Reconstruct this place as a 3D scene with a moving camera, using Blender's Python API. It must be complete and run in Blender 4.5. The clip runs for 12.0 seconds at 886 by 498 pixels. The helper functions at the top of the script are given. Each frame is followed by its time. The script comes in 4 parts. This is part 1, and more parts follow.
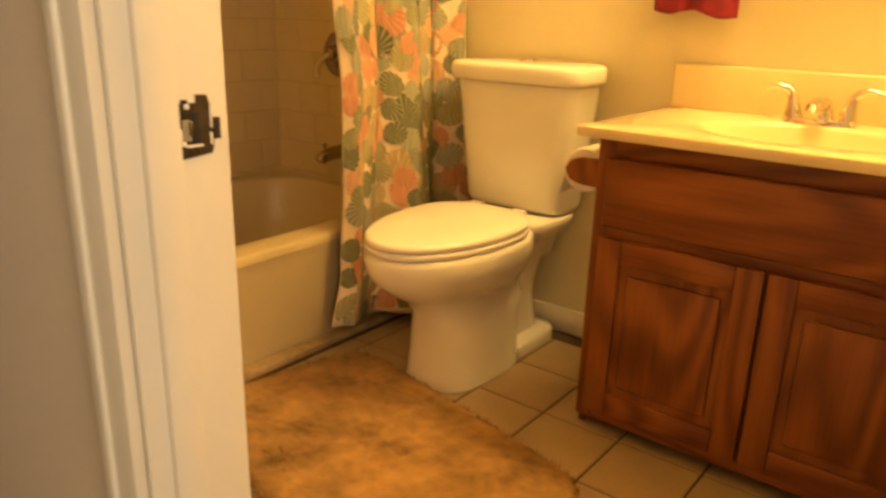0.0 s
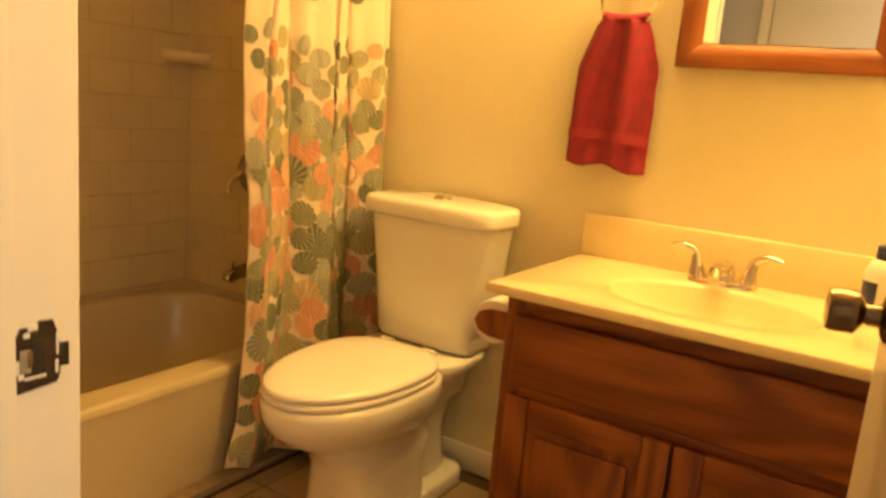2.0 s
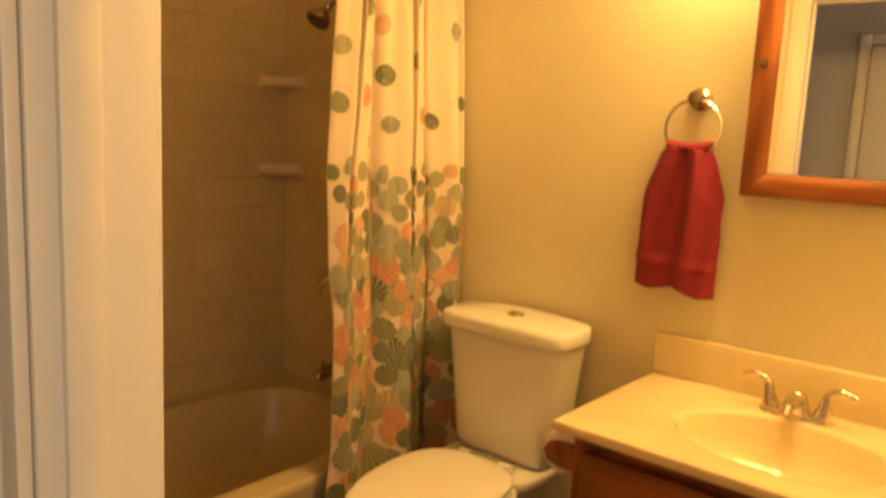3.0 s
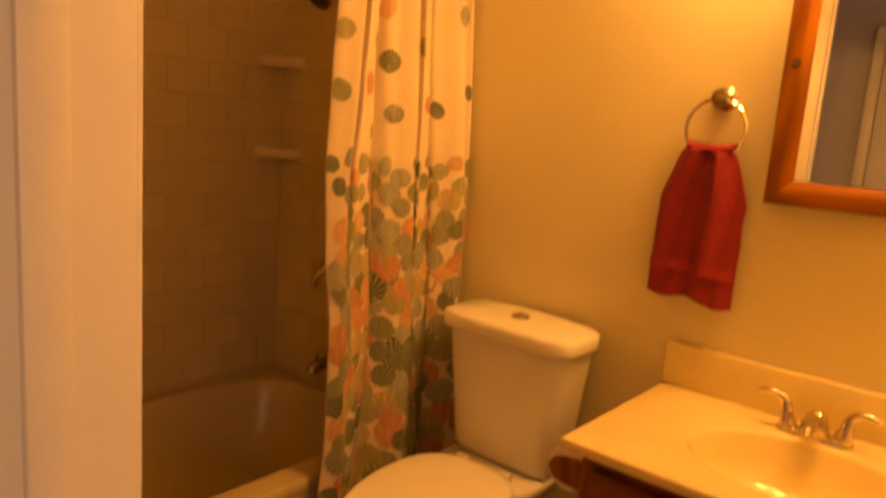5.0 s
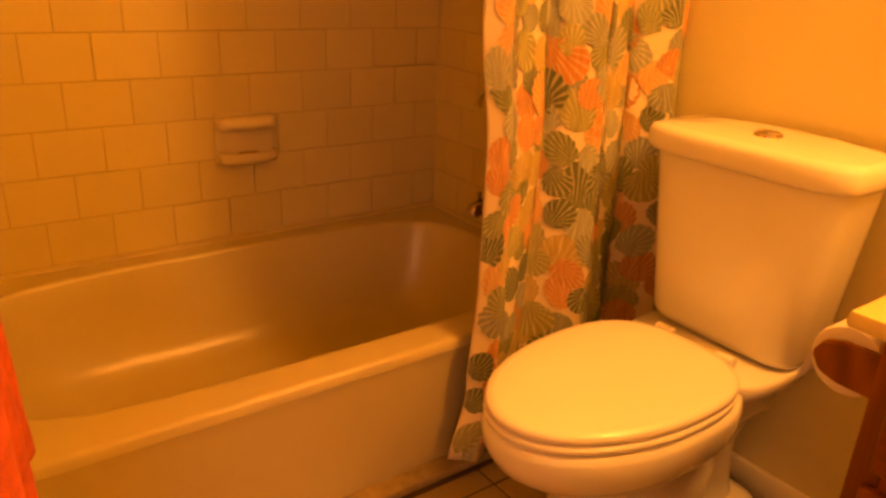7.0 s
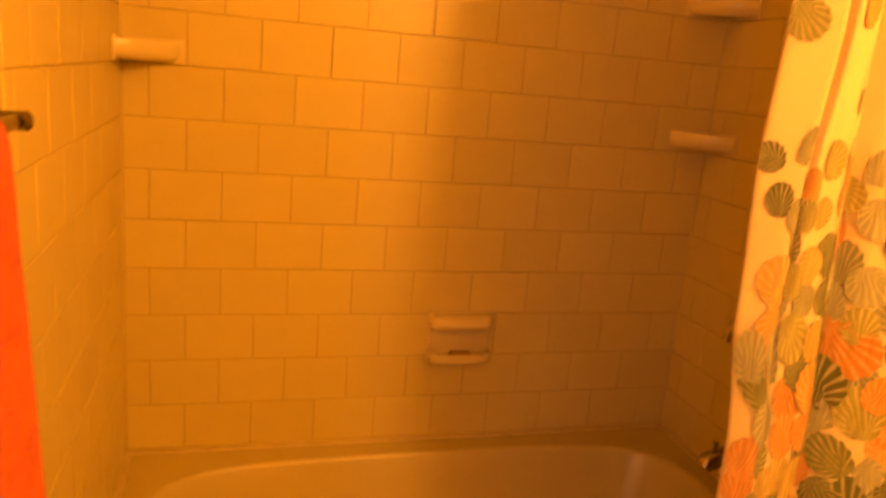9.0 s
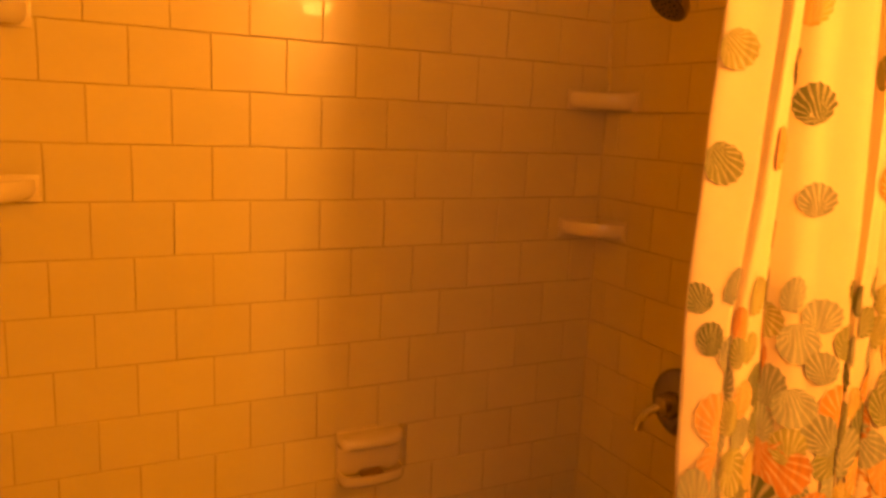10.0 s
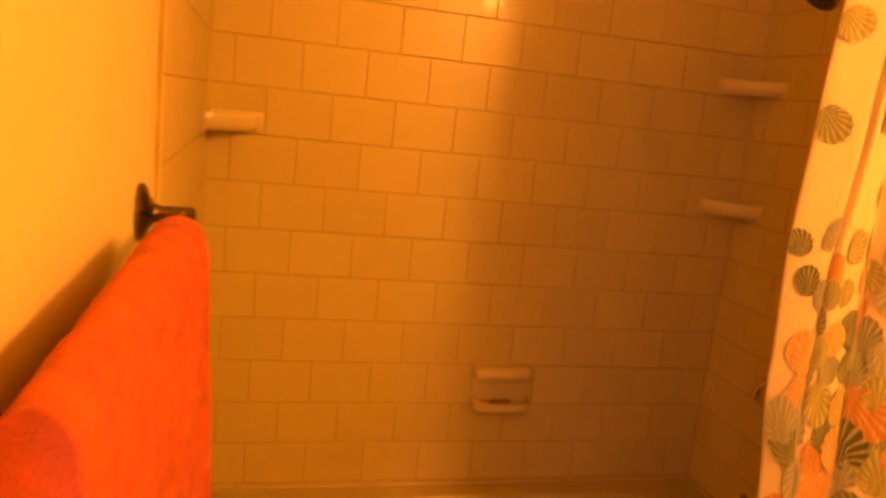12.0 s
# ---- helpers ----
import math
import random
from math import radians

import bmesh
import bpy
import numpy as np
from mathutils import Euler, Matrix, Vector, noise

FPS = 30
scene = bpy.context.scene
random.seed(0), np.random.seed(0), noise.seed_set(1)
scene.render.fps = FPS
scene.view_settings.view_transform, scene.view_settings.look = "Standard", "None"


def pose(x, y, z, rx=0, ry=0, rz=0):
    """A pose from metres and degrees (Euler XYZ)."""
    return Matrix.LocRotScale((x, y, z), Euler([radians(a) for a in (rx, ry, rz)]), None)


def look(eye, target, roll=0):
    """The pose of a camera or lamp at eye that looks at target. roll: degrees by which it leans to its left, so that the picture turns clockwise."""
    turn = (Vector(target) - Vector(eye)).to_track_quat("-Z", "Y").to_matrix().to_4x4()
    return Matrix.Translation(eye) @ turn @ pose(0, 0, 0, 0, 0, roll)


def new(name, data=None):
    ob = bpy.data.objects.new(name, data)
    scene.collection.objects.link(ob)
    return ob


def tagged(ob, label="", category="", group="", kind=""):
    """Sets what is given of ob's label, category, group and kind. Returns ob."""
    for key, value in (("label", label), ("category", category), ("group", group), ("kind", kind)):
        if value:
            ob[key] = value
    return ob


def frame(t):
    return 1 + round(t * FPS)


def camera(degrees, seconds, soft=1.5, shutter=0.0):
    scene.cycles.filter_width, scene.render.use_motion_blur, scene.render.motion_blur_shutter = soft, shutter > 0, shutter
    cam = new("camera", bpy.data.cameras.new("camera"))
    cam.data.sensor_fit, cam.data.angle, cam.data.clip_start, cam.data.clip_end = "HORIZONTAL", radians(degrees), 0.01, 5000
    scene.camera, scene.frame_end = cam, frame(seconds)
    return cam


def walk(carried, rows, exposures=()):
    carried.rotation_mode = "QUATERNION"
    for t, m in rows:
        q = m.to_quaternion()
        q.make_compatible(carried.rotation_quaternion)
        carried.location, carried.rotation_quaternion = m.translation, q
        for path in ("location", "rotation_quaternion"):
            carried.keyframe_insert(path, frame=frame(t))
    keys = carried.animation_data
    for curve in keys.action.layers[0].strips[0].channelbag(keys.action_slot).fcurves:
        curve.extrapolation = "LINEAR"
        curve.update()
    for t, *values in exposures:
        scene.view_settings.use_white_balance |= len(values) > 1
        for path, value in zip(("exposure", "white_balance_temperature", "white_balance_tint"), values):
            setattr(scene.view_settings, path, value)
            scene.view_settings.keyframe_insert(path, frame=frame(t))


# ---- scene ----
cam = camera(62.0, 12.0, soft=2.7, shutter=0.4)
PATH = [
    (0, (2.472, -0.49, 1.004), (1.305, 1.014, 0.392), 1.6),
    (0.5, (2.41, -0.448, 0.978), (1.418, 1.158, 0.318), 2.1),
    (1, (2.403, -0.445, 0.97), (1.505, 1.198, 0.267), 3.1),
    (1.5, (2.41, -0.413, 1.043), (1.444, 1.266, 0.544), 2.9),
    (2, (2.439, -0.393, 1.137), (1.397, 1.272, 0.76), 5.1),
    (2.5, (2.495, -0.39, 1.26), (1.338, 1.197, 0.879), 3.1),
    (3, (2.515, -0.401, 1.389), (1.243, 1.115, 1.095), 2.8),
    (3.2, (2.506, -0.395, 1.411), (1.264, 1.158, 1.199), 4.5),
    (4.8, (2.435, -0.341, 1.454), (1.186, 1.198, 1.188), 5.1),
    (5, (2.417, -0.335, 1.432), (1.169, 1.188, 1.076), 4.4),
    (5.5, (2.309, -0.276, 1.343), (1.021, 1.171, 0.847), 3.5),
    (6, (2.183, -0.06, 1.242), (0.738, 1.234, 0.754), 4.3),
    (6.5, (2.094, 0.032, 1.166), (0.56, 1.144, 0.526), 3.7),
    (6.7, (2.079, 0.051, 1.151), (0.592, 1.2, 0.465), 2.4),
    (8.4, (1.941, 0.152, 1.291), (0.191, 0.752, 0.53), 5.9),
    (8.5, (1.901, 0.175, 1.28), (0.109, 0.75, 0.603), 5.8),
    (9, (1.828, 0.241, 1.361), (-0.035, 0.798, 0.893), 5.2),
    (9.5, (1.786, 0.315, 1.428), (-0.055, 1.004, 1.062), 5.1),
    (10, (1.678, 0.187, 1.527), (-0.074, 1.084, 1.173), 2.6),
    (10.5, (1.654, 0.115, 1.545), (-0.11, 1.006, 1.238), 2.6),
    (11, (1.668, 0.115, 1.554), (-0.121, 0.964, 1.274), 2.7),
    (11.5, (1.796, 0.154, 1.474), (-0.062, 0.832, 1.172), 6.9),
    (12, (1.939, 0.119, 1.435), (0.041, 0.627, 1.063), 6.3),
]
walk(cam, [(t, look(e, g, r)) for t, e, g, r in PATH],
     [(0.0, 0.17, 6600, 3), (1.2, 0.14, 6700, 5), (2.0, -0.04, 6500, 3), (2.5, -0.32, 6500, 5), (3.0, -0.58, 6500, 9), (5.0, -1.10, 11000, 43), (5.6, -0.84, 12000, 43), (6.2, -0.50, 13000, 43), (6.7, -0.33, 17000, 62), (8.4, 0.04, 18500, 49), (9.5, -0.18, 18500, 56), (10.5, -0.32, 18000, 60), (12.0, -0.37, 18000, 66)])

# ---- world and light ----
LAMP = (1.0, 0.575, 0.165)
world = bpy.data.worlds.new("world")
scene.world = world
world.use_nodes = True
world.node_tree.nodes["Background"].inputs[0].default_value = (0.75, 0.85, 1.0, 1)
world.node_tree.nodes["Background"].inputs[1].default_value = 0.3


def area_lamp(name, m, sx, sy, watts, colour):
    data = bpy.data.lights.new(name, "AREA")
    data.shape, data.size, data.size_y, data.energy, data.color = "RECTANGLE", sx, sy, watts, colour
    ob = new(name, data)
    ob.matrix_world = m
    return ob


# added fill lamp, out of view in the hall, to brighten the door frame
area_lamp("hall_window_light", look((4.05, -1.0, 1.45), (2.0, -0.4, 1.0)), 0.8, 1.1, 32.0, (1.0, 0.76, 0.51))


# ---- materials ----
def mat(name, colour, rough=0.5, metal=0.0, vary=0.08, scale=6.0, bump=0.0, bump_scale=200.0, coat=0.0, sheen=0.0, rand=0.0, fine=60.0):
    m = bpy.data.materials.new(name)
    m.use_nodes = True
    nt = m.node_tree
    b = nt.nodes["Principled BSDF"]
    N, Lk = nt.nodes.new, nt.links.new
    tc = N("ShaderNodeTexCoord")
    n1, n2 = N("ShaderNodeTexNoise"), N("ShaderNodeTexNoise")
    n1.inputs["Scale"].default_value, n1.inputs["Detail"].default_value = scale, 4
    n2.inputs["Scale"].default_value, n2.inputs["Detail"].default_value = fine, 3
    Lk(tc.outputs["Object"], n1.inputs["Vector"])
    Lk(tc.outputs["Object"], n2.inputs["Vector"])
    add = N("ShaderNodeMath")
    add.operation = "MULTIPLY_ADD"
    Lk(n2.outputs["Fac"], add.inputs[0])
    add.inputs[1].default_value = 0.5
    Lk(n1.outputs["Fac"], add.inputs[2])
    mr = N("ShaderNodeMapRange")
    mr.inputs["From Min"].default_value, mr.inputs["From Max"].default_value = 0.45, 1.05
    mr.inputs["To Min"].default_value, mr.inputs["To Max"].default_value = 1 - vary, 1 + vary
    Lk(add.outputs[0], mr.inputs["Value"])
    hsv = N("ShaderNodeHueSaturation")
    hsv.inputs["Color"].default_value = (*colour, 1)
    if rand:
        oi = N("ShaderNodeObjectInfo")
        r = N("ShaderNodeMapRange")
        r.inputs["To Min"].default_value, r.inputs["To Max"].default_value = 1 - rand, 1 + rand
        Lk(oi.outputs["Random"], r.inputs["Value"])
        mul = N("ShaderNodeMath")
        mul.operation = "MULTIPLY"
        Lk(r.outputs[0], mul.inputs[0])
        Lk(mr.outputs[0], mul.inputs[1])
        Lk(mul.outputs[0], hsv.inputs["Value"])
    else:
        Lk(mr.outputs[0], hsv.inputs["Value"])
    Lk(hsv.outputs[0], b.inputs["Base Color"])
    rr = N("ShaderNodeMapRange")
    rr.inputs["To Min"].default_value, rr.inputs["To Max"].default_value = max(0.02, rough * 0.8), min(1, rough * 1.25)
    Lk(n1.outputs["Fac"], rr.inputs["Value"])
    Lk(rr.outputs[0], b.inputs["Roughness"])
    b.inputs["Metallic"].default_value = metal
    b.inputs["Coat Weight"].default_value = coat
    b.inputs["Sheen Weight"].default_value = sheen
    if bump:
        n3, bp = N("ShaderNodeTexNoise"), N("ShaderNodeBump")
        n3.inputs["Scale"].default_value, n3.inputs["Detail"].default_value = bump_scale, 3
        Lk(tc.outputs["Object"], n3.inputs["Vector"])
        Lk(n3.outputs["Fac"], bp.inputs["Height"])
        bp.inputs["Strength"].default_value, bp.inputs["Distance"].default_value = bump, 0.004
        Lk(bp.outputs[0], b.inputs["Normal"])
    return m


def oak(name, axis, tone=1.0):
    """Oak with long grain along an axis (0, 1 or 2) and cathedral figure."""
    m = bpy.data.materials.new(name)
    m.use_nodes = True
    nt = m.node_tree
    b = nt.nodes["Principled BSDF"]
    N, Lk = nt.nodes.new, nt.links.new
    tc, mp, oi = N("ShaderNodeTexCoord"), N("ShaderNodeMapping"), N("ShaderNodeObjectInfo")
    sc = [1.0, 1.0, 1.0]
    sc[axis] = 0.26
    mp.inputs["Scale"].default_value = sc
    va = N("ShaderNodeVectorMath")
    va.operation = "SCALE"
    va.inputs[0].default_value = (3.1, 5.3, 2.2)
    Lk(oi.outputs["Random"], va.inputs["Scale"])
    vb = N("ShaderNodeVectorMath")
    Lk(tc.outputs["Object"], vb.inputs[0])
    Lk(va.outputs[0], vb.inputs[1])
    Lk(vb.outputs[0], mp.inputs["Vector"])
    big = N("ShaderNodeTexNoise")
    big.inputs["Scale"].default_value, big.inputs["Detail"].default_value = 4.2, 1
    Lk(mp.outputs[0], big.inputs["Vector"])
    ring = N("ShaderNodeMath")
    ring.operation = "MULTIPLY"
    ring.inputs[1].default_value = 64.0
    Lk(big.outputs["Fac"], ring.inputs[0])
    sn = N("ShaderNodeMath")
    sn.operation = "SINE"
    Lk(ring.outputs[0], sn.inputs[0])
    fine = N("ShaderNodeTexNoise")
    fine.inputs["Scale"].default_value, fine.inputs["Detail"].default_value = 130.0, 3
    mp2 = N("ShaderNodeMapping")
    sc2 = [1.0, 1.0, 1.0]
    sc2[axis] = 0.05
    mp2.inputs["Scale"].default_value = sc2
    Lk(vb.outputs[0], mp2.inputs["Vector"])
    Lk(mp2.outputs[0], fine.inputs["Vector"])
    mix = N("ShaderNodeMath")
    mix.operation = "MULTIPLY_ADD"
    mix.inputs[1].default_value = 0.15
    Lk(sn.outputs[0], mix.inputs[0])
    soft = N("ShaderNodeMath")
    soft.operation = "MULTIPLY_ADD"
    soft.inputs[1].default_value, soft.inputs[2].default_value = 0.34, 0.33
    Lk(fine.outputs["Fac"], soft.inputs[0])
    Lk(soft.outputs[0], mix.inputs[2])
    ramp = N("ShaderNodeValToRGB")
    ramp.color_ramp.elements[0].position, ramp.color_ramp.elements[1].position = 0.28, 0.72
    ramp.color_ramp.elements[0].color = (0.165 * tone, 0.036 * tone, 0.007 * tone, 1)
    ramp.color_ramp.elements[1].color = (0.385 * tone, 0.122 * tone, 0.027 * tone, 1)
    Lk(mix.outputs[0], ramp.inputs["Fac"])
    Lk(ramp.outputs[0], b.inputs["Base Color"])
    b.inputs["Roughness"].default_value = 0.42
    bp = N("ShaderNodeBump")
    bp.inputs["Strength"].default_value, bp.inputs["Distance"].default_value = 0.15, 0.002
    Lk(fine.outputs["Fac"], bp.inputs["Height"])
    Lk(bp.outputs[0], b.inputs["Normal"])
    return m


WALL = mat("cream_wall_paint", (0.745, 0.685, 0.49), 0.55, vary=0.04, scale=2.0, bump=0.12, bump_scale=260)
TRIM = mat("white_trim_paint", (0.74, 0.70, 0.63), 0.35, vary=0.03, scale=5, bump=0.05, bump_scale=60)
CEIL = mat("ceiling_paint", (0.62, 0.54, 0.43), 0.8, vary=0.03, bump=0.3, bump_scale=120)
HALL = mat("hall_wall_paint", (0.46, 0.45, 0.46), 0.6, vary=0.04, scale=2, bump=0.1)
TILE = mat("glazed_wall_tile", (0.59, 0.50, 0.31), 0.30, vary=0.03, scale=9, rand=0.035, bump=0.03, bump_scale=25, coat=0.1)
GROUT = mat("wall_grout", (0.45, 0.35, 0.205), 0.85, vary=0.12, scale=4)
FTILE = mat("beige_floor_tile", (0.36, 0.275, 0.175), 0.37, vary=0.10, scale=8, rand=0.05, bump=0.05, bump_scale=40)
FGROUT = mat("brown_floor_grout", (0.075, 0.045, 0.024), 0.9, vary=0.15)
CHINA = mat("white_vitreous_china", (0.84, 0.84, 0.79), 0.10, vary=0.015, coat=0.6)
SEAT = mat("white_seat_plastic", (0.87, 0.86, 0.83), 0.20, vary=0.015)
ENAMEL = mat("almond_tub_enamel", (0.49, 0.415, 0.265), 0.30, vary=0.03, scale=3)
STONE = mat("cultured_marble", (0.82, 0.70, 0.44), 0.18, vary=0.05, scale=7, coat=0.5)
CHROME = mat("polished_nickel", (0.72, 0.68, 0.60), 0.09, metal=1.0, vary=0.03)
NICKEL = mat("brushed_nickel", (0.40, 0.33, 0.27), 0.21, metal=1.0, vary=0.06)
BRONZE = mat("worn_dark_bronze", (0.19, 0.145, 0.105), 0.20, metal=0.95, vary=0.2, scale=30)
PLATE = mat("tarnished_strike_metal", (0.10, 0.078, 0.06), 0.37, metal=0.85, vary=0.3, scale=60)
HOLE_SHADE = mat("mortise_shade", (0.02, 0.015, 0.012), 0.9)
RED = mat("dark_red_terry", (0.25, 0.010, 0.036), 0.95, vary=0.22, scale=40, bump=0.9, bump_scale=420, sheen=0.05)
CORAL = mat("coral_red_terry", (0.55, 0.105, 0.125), 0.95, vary=0.30, scale=30, bump=0.6, bump_scale=430, sheen=0.05)
RUG = mat("tan_shag", (0.295, 0.172, 0.060), 0.95, vary=0.6, scale=9, bump=0.6, bump_scale=240, sheen=0.1, fine=32)
CLOTH = mat("cream_curtain_cloth", (0.71, 0.61, 0.50), 0.8, vary=0.04, scale=12, bump=0.25, bump_scale=500, sheen=0.1)
PAPER = mat("white_paper", (0.85, 0.82, 0.76), 0.9, vary=0.03, bump=0.2)
BLACK = mat("black_plastic", (0.02, 0.016, 0.014), 0.25)
WHITE = mat("white_plastic", (0.82, 0.80, 0.76), 0.37)
BLUE = mat("navy_plastic", (0.03, 0.045, 0.13), 0.35)
DARKWOOD = mat("dark_red_trim_paint", (0.22, 0.045, 0.022), 0.45, vary=0.15, scale=14)
CAULK = mat("worn_caulk", (0.36, 0.27, 0.17), 0.7, vary=0.3, scale=14)
OAK_Z, OAK_X, OAK_Y = oak("oak_upright", 2, 0.76), oak("oak_level", 0, 0.80), oak("oak_deep", 1, 0.76)
MIRROR = mat("mirror_silver", (0.92, 0.92, 0.90), 0.01, metal=1.0, vary=0.0)
MIRROR.node_tree.nodes["Principled BSDF"].inputs["Roughness"].default_value = 0.01
for link in list(MIRROR.node_tree.links):
    if link.to_socket.name == "Roughness":
        MIRROR.node_tree.links.remove(link)
BULB = bpy.data.materials.new("frosted_bulb")
BULB.use_nodes = True
BULB.node_tree.nodes["Principled BSDF"].inputs["Emission Color"].default_value = (*LAMP, 1)
BULB.node_tree.nodes["Principled BSDF"].inputs["Emission Strength"].default_value = 222.0


# ---- mesh helpers ----
def box(bm, x0, x1, y0, y1, z0, z1, bevel=0.0, seg=2):
    vs = bmesh.ops.create_cube(bm, size=1.0)["verts"]
    for v in vs:
        v.co = Vector((x0 + (v.co.x + 0.5) * (x1 - x0), y0 + (v.co.y + 0.5) * (y1 - y0), z0 + (v.co.z + 0.5) * (z1 - z0)))
    if bevel:
        es = list({e for v in vs for e in v.link_edges})
        bmesh.ops.bevel(bm, geom=es, offset=bevel, segments=seg, affect="EDGES", profile=0.5)
    return bm


def boxed(*a, **k):
    return box(bmesh.new(), *a, **k)


def tube(bm, points, radii, n=14, cap=True):
    """A round bar through points with a radius at each."""
    pts = [Vector(p) for p in points]
    rs = radii if isinstance(radii, (list, tuple)) else [radii] * len(pts)
    rings, side = [], None
    for i, p in enumerate(pts):
        d = (pts[min(i + 1, len(pts) - 1)] - pts[max(i - 1, 0)]).normalized()
        if side is None:
            side = d.orthogonal().normalized()
        side = (side - d * side.dot(d)).normalized()
        up = d.cross(side)
        rings.append([bm.verts.new(p + rs[i] * (math.cos(a) * side + math.sin(a) * up)) for a in (2 * math.pi * k / n for k in range(n))])
    for a, b in zip(rings, rings[1:]):
        for k in range(n):
            bm.faces.new((a[k], a[(k + 1) % n], b[(k + 1) % n], b[k]))
    if cap:
        bm.faces.new(list(reversed(rings[0])))
        bm.faces.new(rings[-1])
    return bm


def lathe(bm, centre, axis, profile, n=28):
    """A turned shape: (distance along the axis, radius) pairs."""
    c, d = Vector(centre), Vector(axis).normalized()
    return tube(bm, [c + d * a for a, _ in profile], [max(r, 0.0004) for _, r in profile], n)


def loft(bm, rings, cap0=True, cap1=True, closed=True):
    vr = [[bm.verts.new(p) for p in r] for r in rings]
    n = len(vr[0])
    for a, b in zip(vr, vr[1:]):
        for k in range(n if closed else n - 1):
            bm.faces.new((a[k], a[(k + 1) % n], b[(k + 1) % n], b[k]))
    if cap0:
        bm.faces.new(list(reversed(vr[0])))
    if cap1:
        bm.faces.new(vr[-1])
    return bm


def mesh_object(name, bm, material, smooth=True, angle=35):
    me = bpy.data.meshes.new(name)
    bmesh.ops.recalc_face_normals(bm, faces=bm.faces)
    bm.to_mesh(me)
    bm.free()
    me.materials.append(material)
    if smooth:
        me.polygons.foreach_set("use_smooth", [True] * len(me.polygons))
        me.set_sharp_from_angle(angle=radians(angle))
    return new(name, me)


def part(name, bm, material, parent, label="", smooth=True, angle=35):
    ob = mesh_object(name, bm, material, smooth, angle)
    ob.parent = parent
    if label:
        ob["label"] = label
    return ob


def thing(name, label, category, group="", kind=""):
    return tagged(new(name), label, category, group, kind)


def structure(name, bm, material, label, category):
    return tagged(mesh_object(name, bm, material, True, 30), label, category, kind="structure")


def rounded(cx, cy, a, b, z, n=48, p=2.6):
    """A rounded outline (superellipse) at a height."""
    out = []
    for k in range(n):
        t = 2 * math.pi * k / n
        c, s_ = math.cos(t), math.sin(t)
        out.append((cx + a * math.copysign(abs(c) ** (2 / p), c), cy + b * math.copysign(abs(s_) ** (2 / p), s_), z))
    return out


# ---- the room ----
L, ZT = 1.54, 1.955          # tub alcove length, top of the tiling
TUB = 0.872                  # outer face of the tub
EAST, CEIL_Z = 2.66, 2.42
JAMB_L, JAMB_R, HEAD = 1.800, 2.585, 2.04

floor = structure("floor", boxed(-0.1, EAST + 0.1, -0.02, L + 0.1, -0.06, -0.004), FGROUT, "square beige ceramic tiles with dark brown grout", "floor")
structure("hall_floor", boxed(0.4, 4.2, -1.5, -0.02, -0.06, -0.002), mat("hall_carpet", (0.30, 0.25, 0.20), 0.95, vary=0.2, bump=0.8), "worn beige carpet of the hall", "floor")
structure("ceiling", boxed(-0.1, EAST + 0.1, -0.12, L + 0.1, CEIL_Z, CEIL_Z + 0.06), CEIL, "flat off-white painted ceiling", "ceiling")
structure("hall_ceiling", boxed(0.4, 4.2, -1.5, -0.12, CEIL_Z, CEIL_Z + 0.06), CEIL, "flat off-white hall ceiling", "ceiling")
wall_west = structure("wall_west", boxed(-0.12, -0.0022, -0.01, L + 0.01, -0.06, CEIL_Z), GROUT, "tub wall with cream glazed tiles in running bond", "wall")
wall_north = structure("wall_north", boxed(-0.12, EAST, L + 0.009, L + 0.12, -0.06, CEIL_Z), WALL, "cream painted wall behind the toilet and vanity", "wall")
bm = boxed(-0.12, JAMB_L - 0.018, -0.125, -0.009, -0.06, CEIL_Z)
box(bm, JAMB_R + 0.018, EAST, -0.125, -0.009, -0.06, CEIL_Z)
box(bm, JAMB_L - 0.018, JAMB_R + 0.018, -0.125, -0.009, HEAD + 0.018, CEIL_Z)
wall_south = structure("wall_south", bm, WALL, "cream painted wall with the doorway and towel bar", "wall")
structure("wall_east", boxed(EAST, EAST + 0.1, -0.125, L + 0.12, -0.06, CEIL_Z), WALL, "plain cream painted wall", "wall")
# grey skin of the hall side of the doorway wall, and the hall's other walls
bm = boxed(0.4, JAMB_L - 0.018, -0.135, -0.126, -0.0, CEIL_Z)
box(bm, JAMB_R + 0.018, 4.2, -0.135, -0.126, 0.0, CEIL_Z)
box(bm, JAMB_L - 0.018, JAMB_R + 0.018, -0.135, -0.126, HEAD + 0.018, CEIL_Z)
structure("hall_wall_north", bm, mat("pale_hall_paint", (0.66, 0.58, 0.50), 0.6, vary=0.04, scale=2, bump=0.1), "pale beige painted hall wall", "wall")
structure("hall_wall_south", boxed(0.4, 4.2, -1.6, -1.5, 0.0, CEIL_Z), HALL, "grey painted hall wall", "wall")
structure("hall_wall_west", boxed(0.3, 0.4, -1.6, -0.12, 0.0, CEIL_Z), HALL, "grey painted hall wall", "wall")
# unseen window opening, made up to go with the hall fill lamp
bm = boxed(4.2, 4.3, -1.6, -0.12, 0.0, 0.9)
box(bm, 4.2, 4.3, -1.6, -0.12, 2.1, CEIL_Z)
box(bm, 4.2, 4.3, -1.6, -1.28, 0.9, 2.1)
box(bm, 4.2, 4.3, -0.42, -0.12, 0.9, 2.1)
structure("hall_wall_east", bm, HALL, "grey painted hall wall with an added, unseen window opening", "wall")
structure("hall_wall_end_cap", boxed(EAST + 0.1, 4.2, -0.126, -0.1, 0.0, CEIL_Z), HALL, "grey painted hall wall", "wall")

